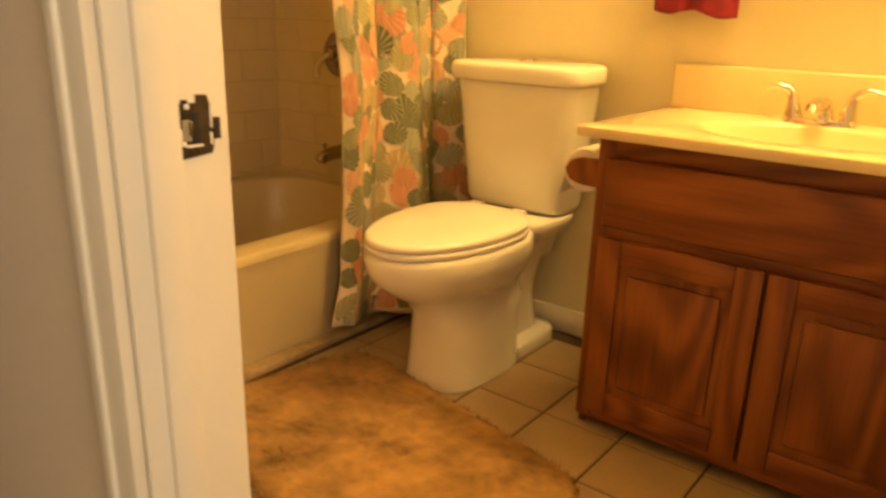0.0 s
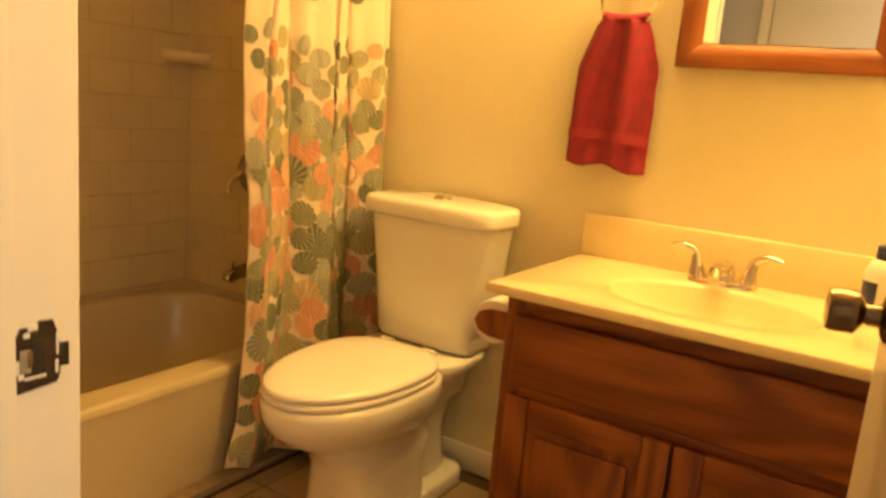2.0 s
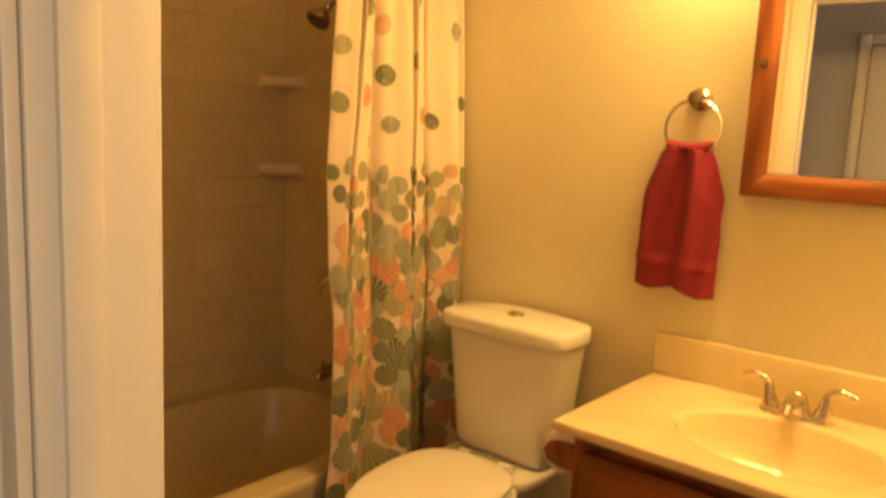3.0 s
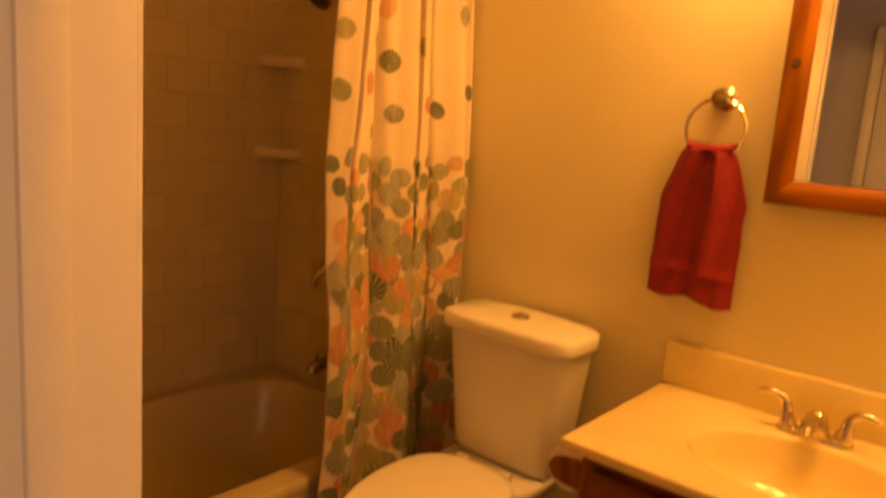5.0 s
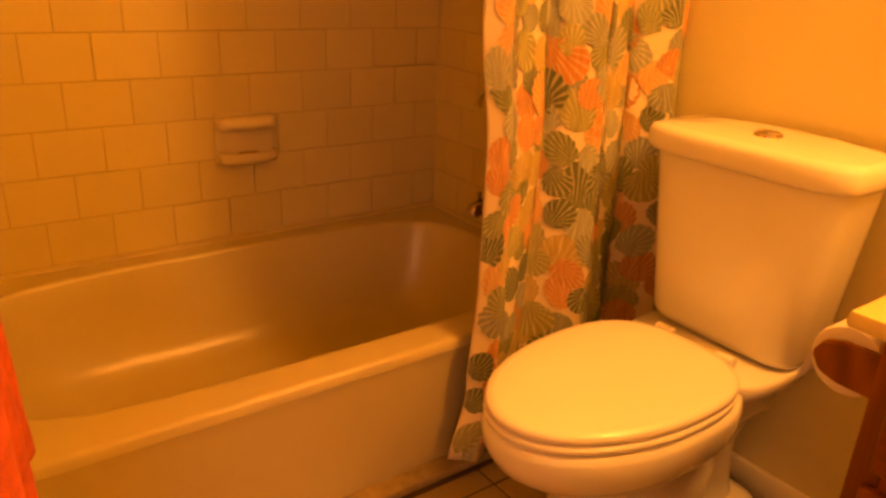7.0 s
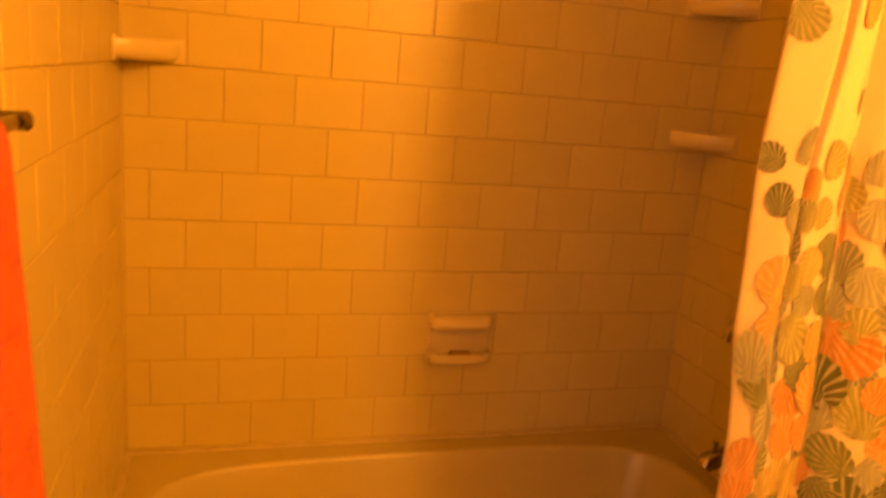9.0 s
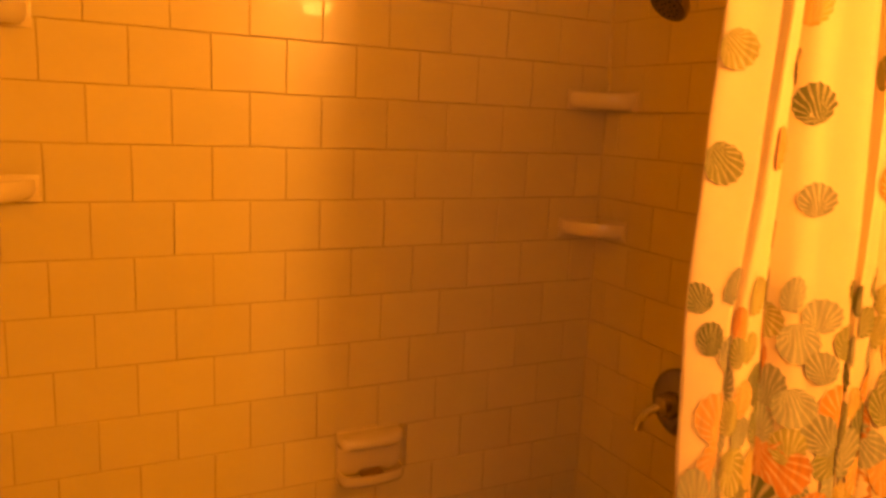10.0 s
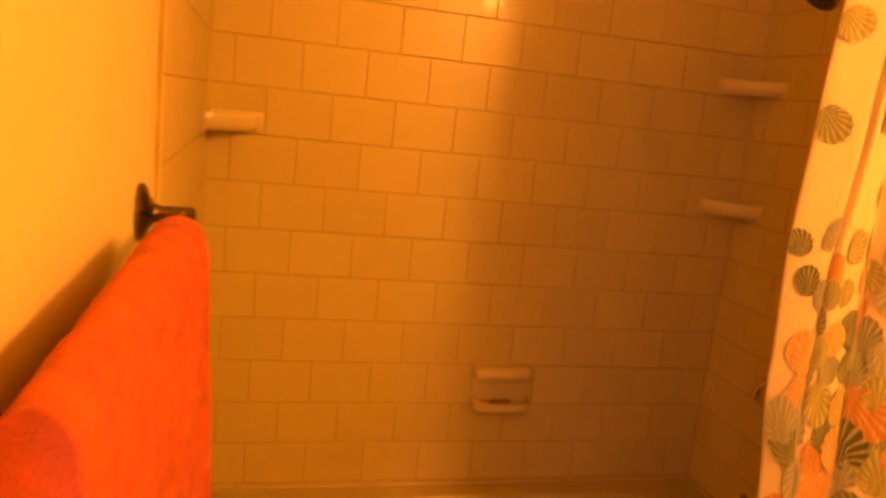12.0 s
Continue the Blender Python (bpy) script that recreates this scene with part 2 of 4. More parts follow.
# door frame: jambs, stops, casings
bm = boxed(JAMB_L - 0.018, JAMB_L, -0.135, -0.010, 0.0, HEAD + 0.018, 0.002)
box(bm, JAMB_R, JAMB_R + 0.018, -0.135, -0.004, 0.0, HEAD + 0.018, 0.002)
box(bm, JAMB_L, JAMB_R, -0.135, -0.004, HEAD, HEAD + 0.018, 0.002)
door_frame = structure("door_frame", bm, TRIM, "white painted wooden door frame", "door frame")
bm = boxed(JAMB_L, JAMB_L + 0.011, -0.110, -0.070, 0.0, HEAD, 0.003)
box(bm, JAMB_R - 0.011, JAMB_R, -0.110, -0.070, 0.0, HEAD, 0.003)
box(bm, JAMB_L + 0.011, JAMB_R - 0.011, -0.110, -0.070, HEAD - 0.011, HEAD, 0.003)
part("door_stop", bm, TRIM, door_frame)


def casing(x0, x1, y0, y1, z1, inner):
    """A flat moulded casing board: back board and raised outer bead."""
    b = boxed(x0, x1, y0, y1, 0.0, z1, 0.003)
    w, d = x1 - x0, y1 - y0
    ya, yb = (y0 - 0.006, y0 + 0.002) if y1 < 0 and y0 < -0.1 else (y1 - 0.002, y1 + 0.006)
    xa, xb = (x0, x0 + 0.35 * w) if inner > 0 else (x1 - 0.35 * w, x1)
    box(b, xa, xb, ya, yb, 0.0, z1, 0.004, 3)
    return b


for nm, args in (("left", (JAMB_L - 0.066, JAMB_L - 0.006, -0.151, -0.136, HEAD + 0.066, 1)), ("right", (JAMB_R + 0.006, JAMB_R + 0.066, -0.151, -0.136, HEAD + 0.066, -1)),
                 ("left", (JAMB_L - 0.072, JAMB_L - 0.010, -0.008, 0.001, HEAD + 0.066, 1)), ("right", (JAMB_R + 0.006, JAMB_R + 0.066, -0.008, 0.006, HEAD + 0.066, -1))):
    part("casing", casing(*args), TRIM, door_frame)
for y0, y1 in ((-0.151, -0.136), (-0.008, 0.006)):
    part("head_casing", boxed(JAMB_L - 0.005, JAMB_R + 0.005, y0, y1, HEAD + 0.006, HEAD + 0.066, 0.003), TRIM, door_frame)

# strike plate, let into the jamb, with chipped paint round it
SX = JAMB_L
SZ, SH = 0.852, 0.88         # foot of the plate and its height against a full-size one


def sz(v):
    return SZ + (v - 0.872) * SH


bm = bmesh.new()
prof = [(-0.066, 0.872), (-0.030, 0.876), (-0.027, 0.884), (-0.026, 0.905), (-0.028, 0.928), (-0.033, 0.945), (-0.045, 0.946), (-0.052, 0.940), (-0.062, 0.941), (-0.067, 0.930)]
loft(bm, [[(SX + d, y, sz(z)) for y, z in prof] for d in (0.0005, 0.0022)])
strike = part("strike_plate", bm, PLATE, door_frame, "tarnished dark metal strike plate with chipped paint")
# no hole is cut: a near-black block paints the shade inside it
part("latch_hole", boxed(SX + 0.0015, SX + 0.0032, -0.053, -0.043, sz(0.890), sz(0.926), 0.001), HOLE_SHADE, strike)
part("bare_pocket", boxed(SX + 0.0014, SX + 0.0030, -0.0635, -0.0535, sz(0.893), sz(0.918), 0.0012), mat("bare_jamb_wood", (0.34, 0.28, 0.21), 0.7, vary=0.25, scale=60), strike, "pale bare wood in the latch pocket")
# flakes of paint left along the edges of the plate
for y0, y1, z0, z1 in ((-0.0315, -0.0285, 0.886, 0.901), (-0.0305, -0.0280, 0.906, 0.931), (-0.0655, -0.0600, 0.887, 0.893), (-0.0670, -0.0640, 0.893, 0.908), (-0.0560, -0.0470, 0.9365, 0.9445), (-0.0600, -0.0540, 0.9300, 0.9360), (-0.0600, -0.0400, 0.8850, 0.8885)):
    part("paint_chip", boxed(SX + 0.0014, SX + 0.0031, y0, y1, sz(z0), sz(z1), 0.001), TRIM, strike, "flake of white paint")
for z in (0.881, 0.935):
    part("screw", lathe(bmesh.new(), (SX + 0.0018, -0.050, sz(z)), (1, 0, 0), [(0, 0.004), (0.001, 0.0035)], 10), BRONZE, strike)
part("tongue", boxed(SX + 0.0022, SX + 0.0040, -0.0570, -0.0520, sz(0.899), sz(0.916), 0.0008), NICKEL, strike)
part("lip", boxed(SX + 0.0008, SX + 0.0026, -0.0265, -0.0180, sz(0.892), sz(0.918), 0.0008), PLATE, strike)

# baseboard behind the toilet and along the doorway wall
bm = boxed(TUB + 0.01, 1.714, L - 0.004, L + 0.008, 0.0, 0.085, 0.003)
structure("baseboard", bm, TRIM, "white painted baseboard along the back wall", "baseboard")
structure("baseboard_south", boxed(TUB + 0.03, JAMB_L - 0.068, -0.008, 0.004, 0.0, 0.085, 0.003), TRIM, "white painted baseboard beside the doorway", "baseboard")

# red-brown moulding above the tiling
bm = boxed(-0.008, 0.012, 0.0, L, ZT + 0.001, ZT + 0.058, 0.004)
box(bm, 0.0125, TUB + 0.03, L - 0.012, L + 0.008, ZT + 0.001, ZT + 0.058, 0.004)
box(bm, 0.0125, TUB + 0.03, -0.008, 0.012, ZT + 0.001, ZT + 0.058, 0.004)
structure("trim", bm, DARKWOOD, "dark red-brown wooden moulding above the shower tile", "moulding")
bm = boxed(-0.002, 0.002, 0.0, L, ZT + 0.058, CEIL_Z)
structure("upper_wall_west", bm, mat("pale_pink_paint", (0.78, 0.62, 0.52), 0.6, vary=0.03), "pale pink painted wall above the tiling", "wall")
# ---- bathtub ----
def bathtub():
    tub = thing("bathtub", "almond enamelled alcove bathtub with a plain apron", "bathtub")
    RZ = 0.352
    x0, x1, y0, y1 = 0.0005, TUB, 0.0005, L - 0.0005
    XI0, XI1 = 0.088, 0.782      # inner edges of the rim
    cx, cy = (XI0 + XI1) / 2, L / 2 - 0.012
    bm = bmesh.new()
    n = 72
    def rect(z, inset=0.0, r=0.02):
        out = []
        for k in range(n):
            t = 2 * math.pi * k / n
            c, s_ = math.cos(t), math.sin(t)
            m = max(abs(c) / ((x1 - x0) / 2 - inset), abs(s_) / ((y1 - y0) / 2 - inset))
            out.append(((x0 + x1) / 2 + c / m, (y0 + y1) / 2 + s_ / m, z))
        xa, xb, ya, yb = x0 + inset, x1 - inset, y0 + inset, y1 - inset
        for X, Y in ((xa, ya), (xa, yb), (xb, ya), (xb, yb)):
            k = min(range(n), key=lambda i: (out[i][0] - X) ** 2 + (out[i][1] - Y) ** 2)
            out[k] = (X, Y, z)
        return out
    def inner(z, da, db, p=3.4, sh=0.0):
        out = []
        A, B = (XI1 - XI0) / 2 - da, (L - 0.13) / 2 - db
        for k in range(n):
            t = 2 * math.pi * k / n
            m = max(abs(math.cos(t)) / ((x1 - x0) / 2), abs(math.sin(t)) / ((y1 - y0) / 2))
            c, s_ = math.cos(t) / m / ((x1 - x0) / 2), math.sin(t) / m / ((y1 - y0) / 2)
            q = (abs(c) ** p + abs(s_) ** p) ** (1 / p)
            out.append((cx + A * c / q, cy + sh + B * s_ / q, z))
        return out
    rings = [rect(0.002, 0.012), rect(0.03, 0.012), rect(0.29, 0.010), rect(RZ - 0.028, 0.0), rect(RZ - 0.010, 0.0), rect(RZ - 0.003, 0.004), rect(RZ, 0.014),
             inner(RZ + 0.0015, -0.010, -0.010, 4.4), inner(RZ + 0.002, -0.004, -0.004, 4.4), inner(RZ - 0.001, 0.001, 0.001, 4.4), inner(RZ - 0.008, 0.004, 0.005, 4.4), inner(RZ - 0.05, 0.012, 0.014, 4.2),
             inner(0.20, 0.030, 0.040, 4.0, 0.004), inner(0.12, 0.052, 0.085, 3.8, 0.012), inner(0.085, 0.072, 0.125, 3.6, 0.018), inner(0.066, 0.105, 0.175, 3.3, 0.02), inner(0.058, 0.155, 0.26, 3.0, 0.02), inner(0.055, 0.24, 0.42, 2.6, 0.02)]
    loft(bm, rings[3:], False, True)
    part("basin", bm, ENAMEL, tub, "", True, 50)
    part("apron", loft(bmesh.new(), rings[:4], False, False), ENAMEL, tub, "", True, 50)
    return tub


bathtub()
# worn caulk and filler strip where the apron meets the floor
structure("caulk_line", boxed(TUB - 0.012, TUB + 0.042, 0.0, L, -0.003, 0.022, 0.006), CAULK, "stained strip between tub apron and floor tiles", "trim strip")


structure("floor_edge_joint", boxed(TUB + 0.0425, TUB + 0.056, 0.0, L, -0.003, 0.004, 0.001), FGROUT, "dark grimy joint along the tub strip", "trim strip")
# sealant where the tub rim meets the tiled walls
bm = boxed(-0.005, 0.016, -0.005, L + 0.005, 0.340, 0.357, 0.003)
box(bm, 0.0165, TUB - 0.002, -0.005, 0.016, 0.340, 0.357, 0.003)
box(bm, 0.0165, TUB - 0.002, L - 0.016, L + 0.005, 0.340, 0.357, 0.003)
structure("tub_sealant", bm, mat("tub_sealant_bead", (0.56, 0.47, 0.32), 0.5, vary=0.12, scale=20), "cream sealant bead between tub rim and tiles", "trim strip")


# ---- fittings of the shower ----
def tub_spout():
    t = thing("tub_spout", "tarnished nickel tub spout on the tiled wall", "tub spout")
    bm = bmesh.new()
    tube(bm, [(0.40, L - 0.002, 0.475), (0.40, L - 0.03, 0.476), (0.40, L - 0.09, 0.472), (0.40, L - 0.125, 0.462), (0.40, L - 0.135, 0.448)], [0.030, 0.027, 0.025, 0.024, 0.020], 18)
    part("spout_body", bm, NICKEL, t)
    part("diverter_knob", lathe(bmesh.new(), (0.40, L - 0.11, 0.494), (0, 0, 1), [(0, 0.005), (0.012, 0.005), (0.014, 0.008), (0.022, 0.007)], 12), NICKEL, t)


def shower_valve():
    t = thing("shower_valve", "round brushed nickel shower valve with a lever", "shower valve")
    c = (0.385, L - 0.001, 0.842)
    part("trim_plate", lathe(bmesh.new(), c, (0, -1, 0), [(0, 0.088), (0.006, 0.088), (0.014, 0.082), (0.020, 0.066), (0.024, 0.048), (0.026, 0.034)], 36), NICKEL, t)
    part("hub", lathe(bmesh.new(), c, (0, -1, 0), [(0.02, 0.034), (0.05, 0.030), (0.066, 0.022), (0.072, 0.008)], 24), NICKEL, t)
    bm = tube(bmesh.new(), [(0.385, L - 0.060, 0.842), (0.36, L - 0.072, 0.825), (0.335, L - 0.078, 0.790), (0.330, L - 0.078, 0.762)], [0.014, 0.012, 0.010, 0.012], 14)
    part("lever", bm, CHROME, t)


def shower_head():
    t = thing("overhead_shower", "brushed nickel shower head on a short arm", "shower head")
    part("flange", lathe(bmesh.new(), (0.405, L - 0.001, 1.872), (0, -1, 0), [(0, 0.03), (0.005, 0.028), (0.010, 0.014)], 22), NICKEL, t)
    part("arm", tube(bmesh.new(), [(0.405, L, 1.872), (0.405, L - 0.06, 1.872), (0.405, L - 0.10, 1.862), (0.405, L - 0.135, 1.838)], 0.0105, 14), NICKEL, t)
    d = Vector((-0.05, -0.62, -0.78)).normalized()
    c = Vector((0.405, L - 0.135, 1.838))
    part("head", lathe(bmesh.new(), c, d, [(-0.012, 0.014), (0.006, 0.017), (0.014, 0.015), (0.03, 0.026), (0.052, 0.043), (0.066, 0.046), (0.072, 0.044)], 30), NICKEL, t)
    face = part("spray_face", lathe(bmesh.new(), c + d * 0.072, d, [(0, 0.042), (0.003, 0.040), (0.0035, 0.01)], 30), BRONZE, t)
    u = d.orthogonal().normalized()
    v = d.cross(u)
    for r, k in ((0.013, 6), (0.026, 12)):
        for i in range(k):
            a = 2 * math.pi * i / k
            p = c + d * 0.0745 + r * (math.cos(a) * u + math.sin(a) * v)
            part("nozzle", lathe(bmesh.new(), p, d, [(0, 0.0022), (0.003, 0.0016)], 6), BLACK, face)


tub_spout(), shower_valve(), shower_head()


def corner_shelf(x, y, z, sx, sy, label):
    """A ceramic quarter shelf with a raised lip, its corner at (x, y)."""
    t = thing("corner_shelf", label, "corner shelf", "ceramic shelves in the tub corners")
    R = 0.128
    def arc(r, zz):
        pts = [(x, y, zz)]
        for k in range(13):
            a = math.pi / 2 * k / 12
            q = 1 / (math.cos(a) ** 1.45 + math.sin(a) ** 1.45) ** (1 / 1.45) if 0 < k < 12 else 1.0
            pts.append((x + sx * r * q * math.cos(a), y + sy * r * q * math.sin(a), zz))
        return pts
    bm = bmesh.new()
    loft(bm, [arc(R * 0.82, z - 0.026), arc(R * 0.90, z - 0.024), arc(R * 0.97, z - 0.016), arc(R, z - 0.006), arc(R, z + 0.012), arc(R * 0.985, z + 0.016), arc(R * 0.95, z + 0.016), arc(R * 0.92, z + 0.006), arc(R * 0.4, z + 0.004)])
    part("dish", bm, CHINA_T, t, "", True, 60)
    bm = bmesh.new()
    for a, b in (((x, x + sx * 0.006), (y, y + sy * (R + 0.006))), ((x, x + sx * (R + 0.006)), (y, y + sy * 0.006))):
        box(bm, min(a), max(a), min(b), max(b), z - 0.030, z + 0.024, 0.0025)
    part("back_flange", bm, CHINA_T, t)


CHINA_T = mat("glazed_shelf_ceramic", (0.66, 0.56, 0.39), 0.14, vary=0.03, coat=0.4)
corner_shelf(0.0, 0.0, 1.352, 1, 1, "cream ceramic corner shelf, empty, beside the towel wall")
corner_shelf(0.0, 0.0, 1.688, 1, 1, "cream ceramic corner shelf with a dark bottle on it")
corner_shelf(0.0, L, 1.240, 1, -1, "cream ceramic corner shelf, empty, below another shelf")
corner_shelf(0.0, L, 1.590, 1, -1, "cream ceramic corner shelf, empty, near the shower head")


def soap_dish():
    t = thing("soap_dish", "cream ceramic soap dish with a grab bar set in the tile", "soap dish")
    y0, y1, z0, z1 = 0.765, 0.940, 0.583, 0.728
    bm = boxed(-0.004, 0.010, y0, y1, z0, z1, 0.005, 3)
    part("back_plate", bm, CHINA_T, t)
    bm = bmesh.new()
    n = 20
    def lip(x, z, w):
        return [(x * math.sin(math.pi * k / n) ** 0.35 + 0.008, (y0 + y1) / 2 - w * math.cos(math.pi * k / n), z) for k in range(n + 1)]
    loft(bm, [lip(0.02, z0 + 0.004, 0.070), lip(0.052, z0 + 0.010, 0.084), lip(0.062, z0 + 0.022, 0.086), lip(0.061, z0 + 0.040, 0.086), lip(0.055, z0 + 0.042, 0.081), lip(0.050, z0 + 0.026, 0.076), lip(0.02, z0 + 0.020, 0.06)])
    part("tray", bm, CHINA_T, t, "", True, 60)
    bm = bmesh.new()
    loft(bm, [lip(0.020, z1 - 0.040, 0.080), lip(0.048, z1 - 0.036, 0.086), lip(0.054, z1 - 0.022, 0.087), lip(0.046, z1 - 0.006, 0.085), lip(0.018, z1 - 0.003, 0.080)])
    part("grab_lip", bm, CHINA_T, t, "", True, 60)
    bm = boxed(0.012, 0.042, 0.825, 0.885, z0 + 0.021, z0 + 0.036, 0.006, 3)
    tagged(mesh_object("soap_sliver", bm, mat("worn_soap", (0.34, 0.20, 0.09), 0.5)), "thin worn sliver of soap in the ceramic dish", "soap")


soap_dish()


def bottle():
    t = thing("shampoo_bottle", "tall black plastic bottle on the upper corner shelf", "bottle")
    bm = bmesh.new()
    loft(bm, [rounded(0.055, 0.052, a, b, z, 28, 3) for a, b, z in ((0.028, 0.034, 1.6950), (0.032, 0.039, 1.7000), (0.033, 0.040, 1.7880), (0.031, 0.038, 1.8380), (0.018, 0.02, 1.8600), (0.012, 0.012, 1.8640))])
    part("body", bm, BLACK, t)
    part("cap", lathe(bmesh.new(), (0.055, 0.052, 1.8635), (0, 0, 1), [(0, 0.016), (0.03, 0.015), (0.032, 0.01)], 18), BLACK, t)


bottle()


# ---- shower curtain ----
ROD_X = 0.915


def along(z, stops):
    """A smooth value at a height, from (height, value) stops in rising order."""
    if z <= stops[0][0]:
        return stops[0][1]
    for (a, p), (b, q) in zip(stops, stops[1:]):
        if z <= b:
            k = (z - a) / (b - a)
            return p + (q - p) * k * k * (3 - 2 * k)
    return stops[-1][1]


EDGE_X = ((0.05, 0.940), (0.30, 0.925), (1.20, 0.908), (2.0, 0.905))
EDGE_Y = ((0.05, 0.950), (0.24, 1.005), (0.50, 1.025), (0.80, 1.030), (1.06, 1.005), (1.28, 0.995), (1.50, 1.003), (1.80, 1.018), (2.0, 1.018))
WALL_X = ((0.05, 1.005), (1.0, 0.965), (2.0, 0.915))


def curtain_at(u, z):
    """A place on the cloth: u from the free edge (0) to the wall (1)."""
    h = (z - 0.05) / 1.95
    xe, ye, xw = along(z, EDGE_X), along(z, EDGE_Y), along(z, WALL_X)
    amp = 0.034 + 0.006 * math.sin(5 * z)
    ph = 2 * math.pi * 2.25 * (u + 0.025 * math.sin(2.3 * z + 4 * u)) + 0.25 * (1 - h)
    # sharp creases rather than round waves, easing in from the free edge
    c, s0 = math.sin(ph), min(1.0, u / 0.09)
    x = xe + (xw - xe) * u + s0 * (amp * math.copysign(abs(c) ** 0.8, c) + 0.010 * math.sin(2 * ph + 1.4 * z) + 0.006 * math.sin(5.3 * ph + 2.0 * z) * h)
    y = ye + (1.518 - ye) * u + s0 * 0.020 * math.sin(2 * ph) * (0.6 + 0.4 * h)
    # a narrow hem at the free edge turns back a little
    e = max(0.0, 1 - u / 0.05)
    x -= 0.012 * e * e
    # the far edge turns in against the tiled wall
    w = max(0.0, (u - 0.95) / 0.05)
    x -= 0.035 * w * w
    y += (L - 0.0035 - y) * w
    return Vector((x, y, z))


def curtain_normal(u, z):
    a = curtain_at(u + 0.004, z) - curtain_at(u - 0.004, z)
    b = curtain_at(u, z + 0.01) - curtain_at(u, z - 0.01)
    return a.cross(b).normalized()


def print_material():
    m = bpy.data.materials.new("printed_shells")
    m.use_nodes = True
    nt = m.node_tree
    b = nt.nodes["Principled BSDF"]
    N, Lk = nt.nodes.new, nt.links.new
    geo, ramp, uv = N("ShaderNodeNewGeometry"), N("ShaderNodeValToRGB"), N("ShaderNodeUVMap")
    uv.uv_map = "shell"
    ramp.color_ramp.interpolation = "CONSTANT"
    cols = [(0.55, 0.22, 0.125), (0.14, 0.17, 0.075), (0.28, 0.28, 0.135), (0.28, 0.31, 0.24), (0.57, 0.31, 0.18), (0.085, 0.115, 0.055), (0.42, 0.31, 0.15), (0.48, 0.18, 0.10), (0.20, 0.225, 0.17), (0.19, 0.215, 0.105)]
    el = ramp.color_ramp.elements
    while len(el) < len(cols):
        el.new(0.5)
    for i, c in enumerate(cols):
        el[i].position, el[i].color = i / len(cols), (*c, 1)
    Lk(geo.outputs["Random Per Island"], ramp.inputs["Fac"])
    sep = N("ShaderNodeSeparateXYZ")
    Lk(uv.outputs[0], sep.inputs[0])
    a = N("ShaderNodeMath")
    a.operation = "MULTIPLY"
    a.inputs[1].default_value = 68.0
    Lk(sep.outputs["X"], a.inputs[0])
    s_ = N("ShaderNodeMath")
    s_.operation = "SINE"
    Lk(a.outputs[0], s_.inputs[0])
    mr = N("ShaderNodeMapRange")
    mr.inputs["From Min"].default_value, mr.inputs["From Max"].default_value = 0.15, 0.9
    mr.inputs["To Max"].default_value = 0.95
    Lk(s_.outputs[0], mr.inputs["Value"])
    ns = N("ShaderNodeTexNoise")
    ns.inputs["Scale"].default_value = 28.0
    mul = N("ShaderNodeMath")
    mul.operation = "MULTIPLY"
    Lk(mr.outputs[0], mul.inputs[0])
    Lk(ns.outputs["Fac"], mul.inputs[1])
    mix = N("ShaderNodeMix")
    mix.data_type = "RGBA"
    Lk(mul.outputs[0], mix.inputs[0])
    Lk(ramp.outputs[0], mix.inputs[6])
    mix.inputs[7].default_value = (0.62, 0.53, 0.43, 1)
    blot, tone = N("ShaderNodeTexNoise"), N("ShaderNodeMapRange")
    blot.inputs["Scale"].default_value, blot.inputs["Detail"].default_value = 38.0, 4
    tone.inputs["To Min"].default_value, tone.inputs["To Max"].default_value = 0.55, 1.4
    Lk(blot.outputs["Fac"], tone.inputs["Value"])
    dim = N("ShaderNodeHueSaturation")
    dim.inputs["Saturation"].default_value = 0.9
    Lk(tone.outputs[0], dim.inputs["Value"])
    Lk(mix.outputs[2], dim.inputs["Color"])
    Lk(dim.outputs[0], b.inputs["Base Color"])
    b.inputs["Roughness"].default_value = 0.8
    return m


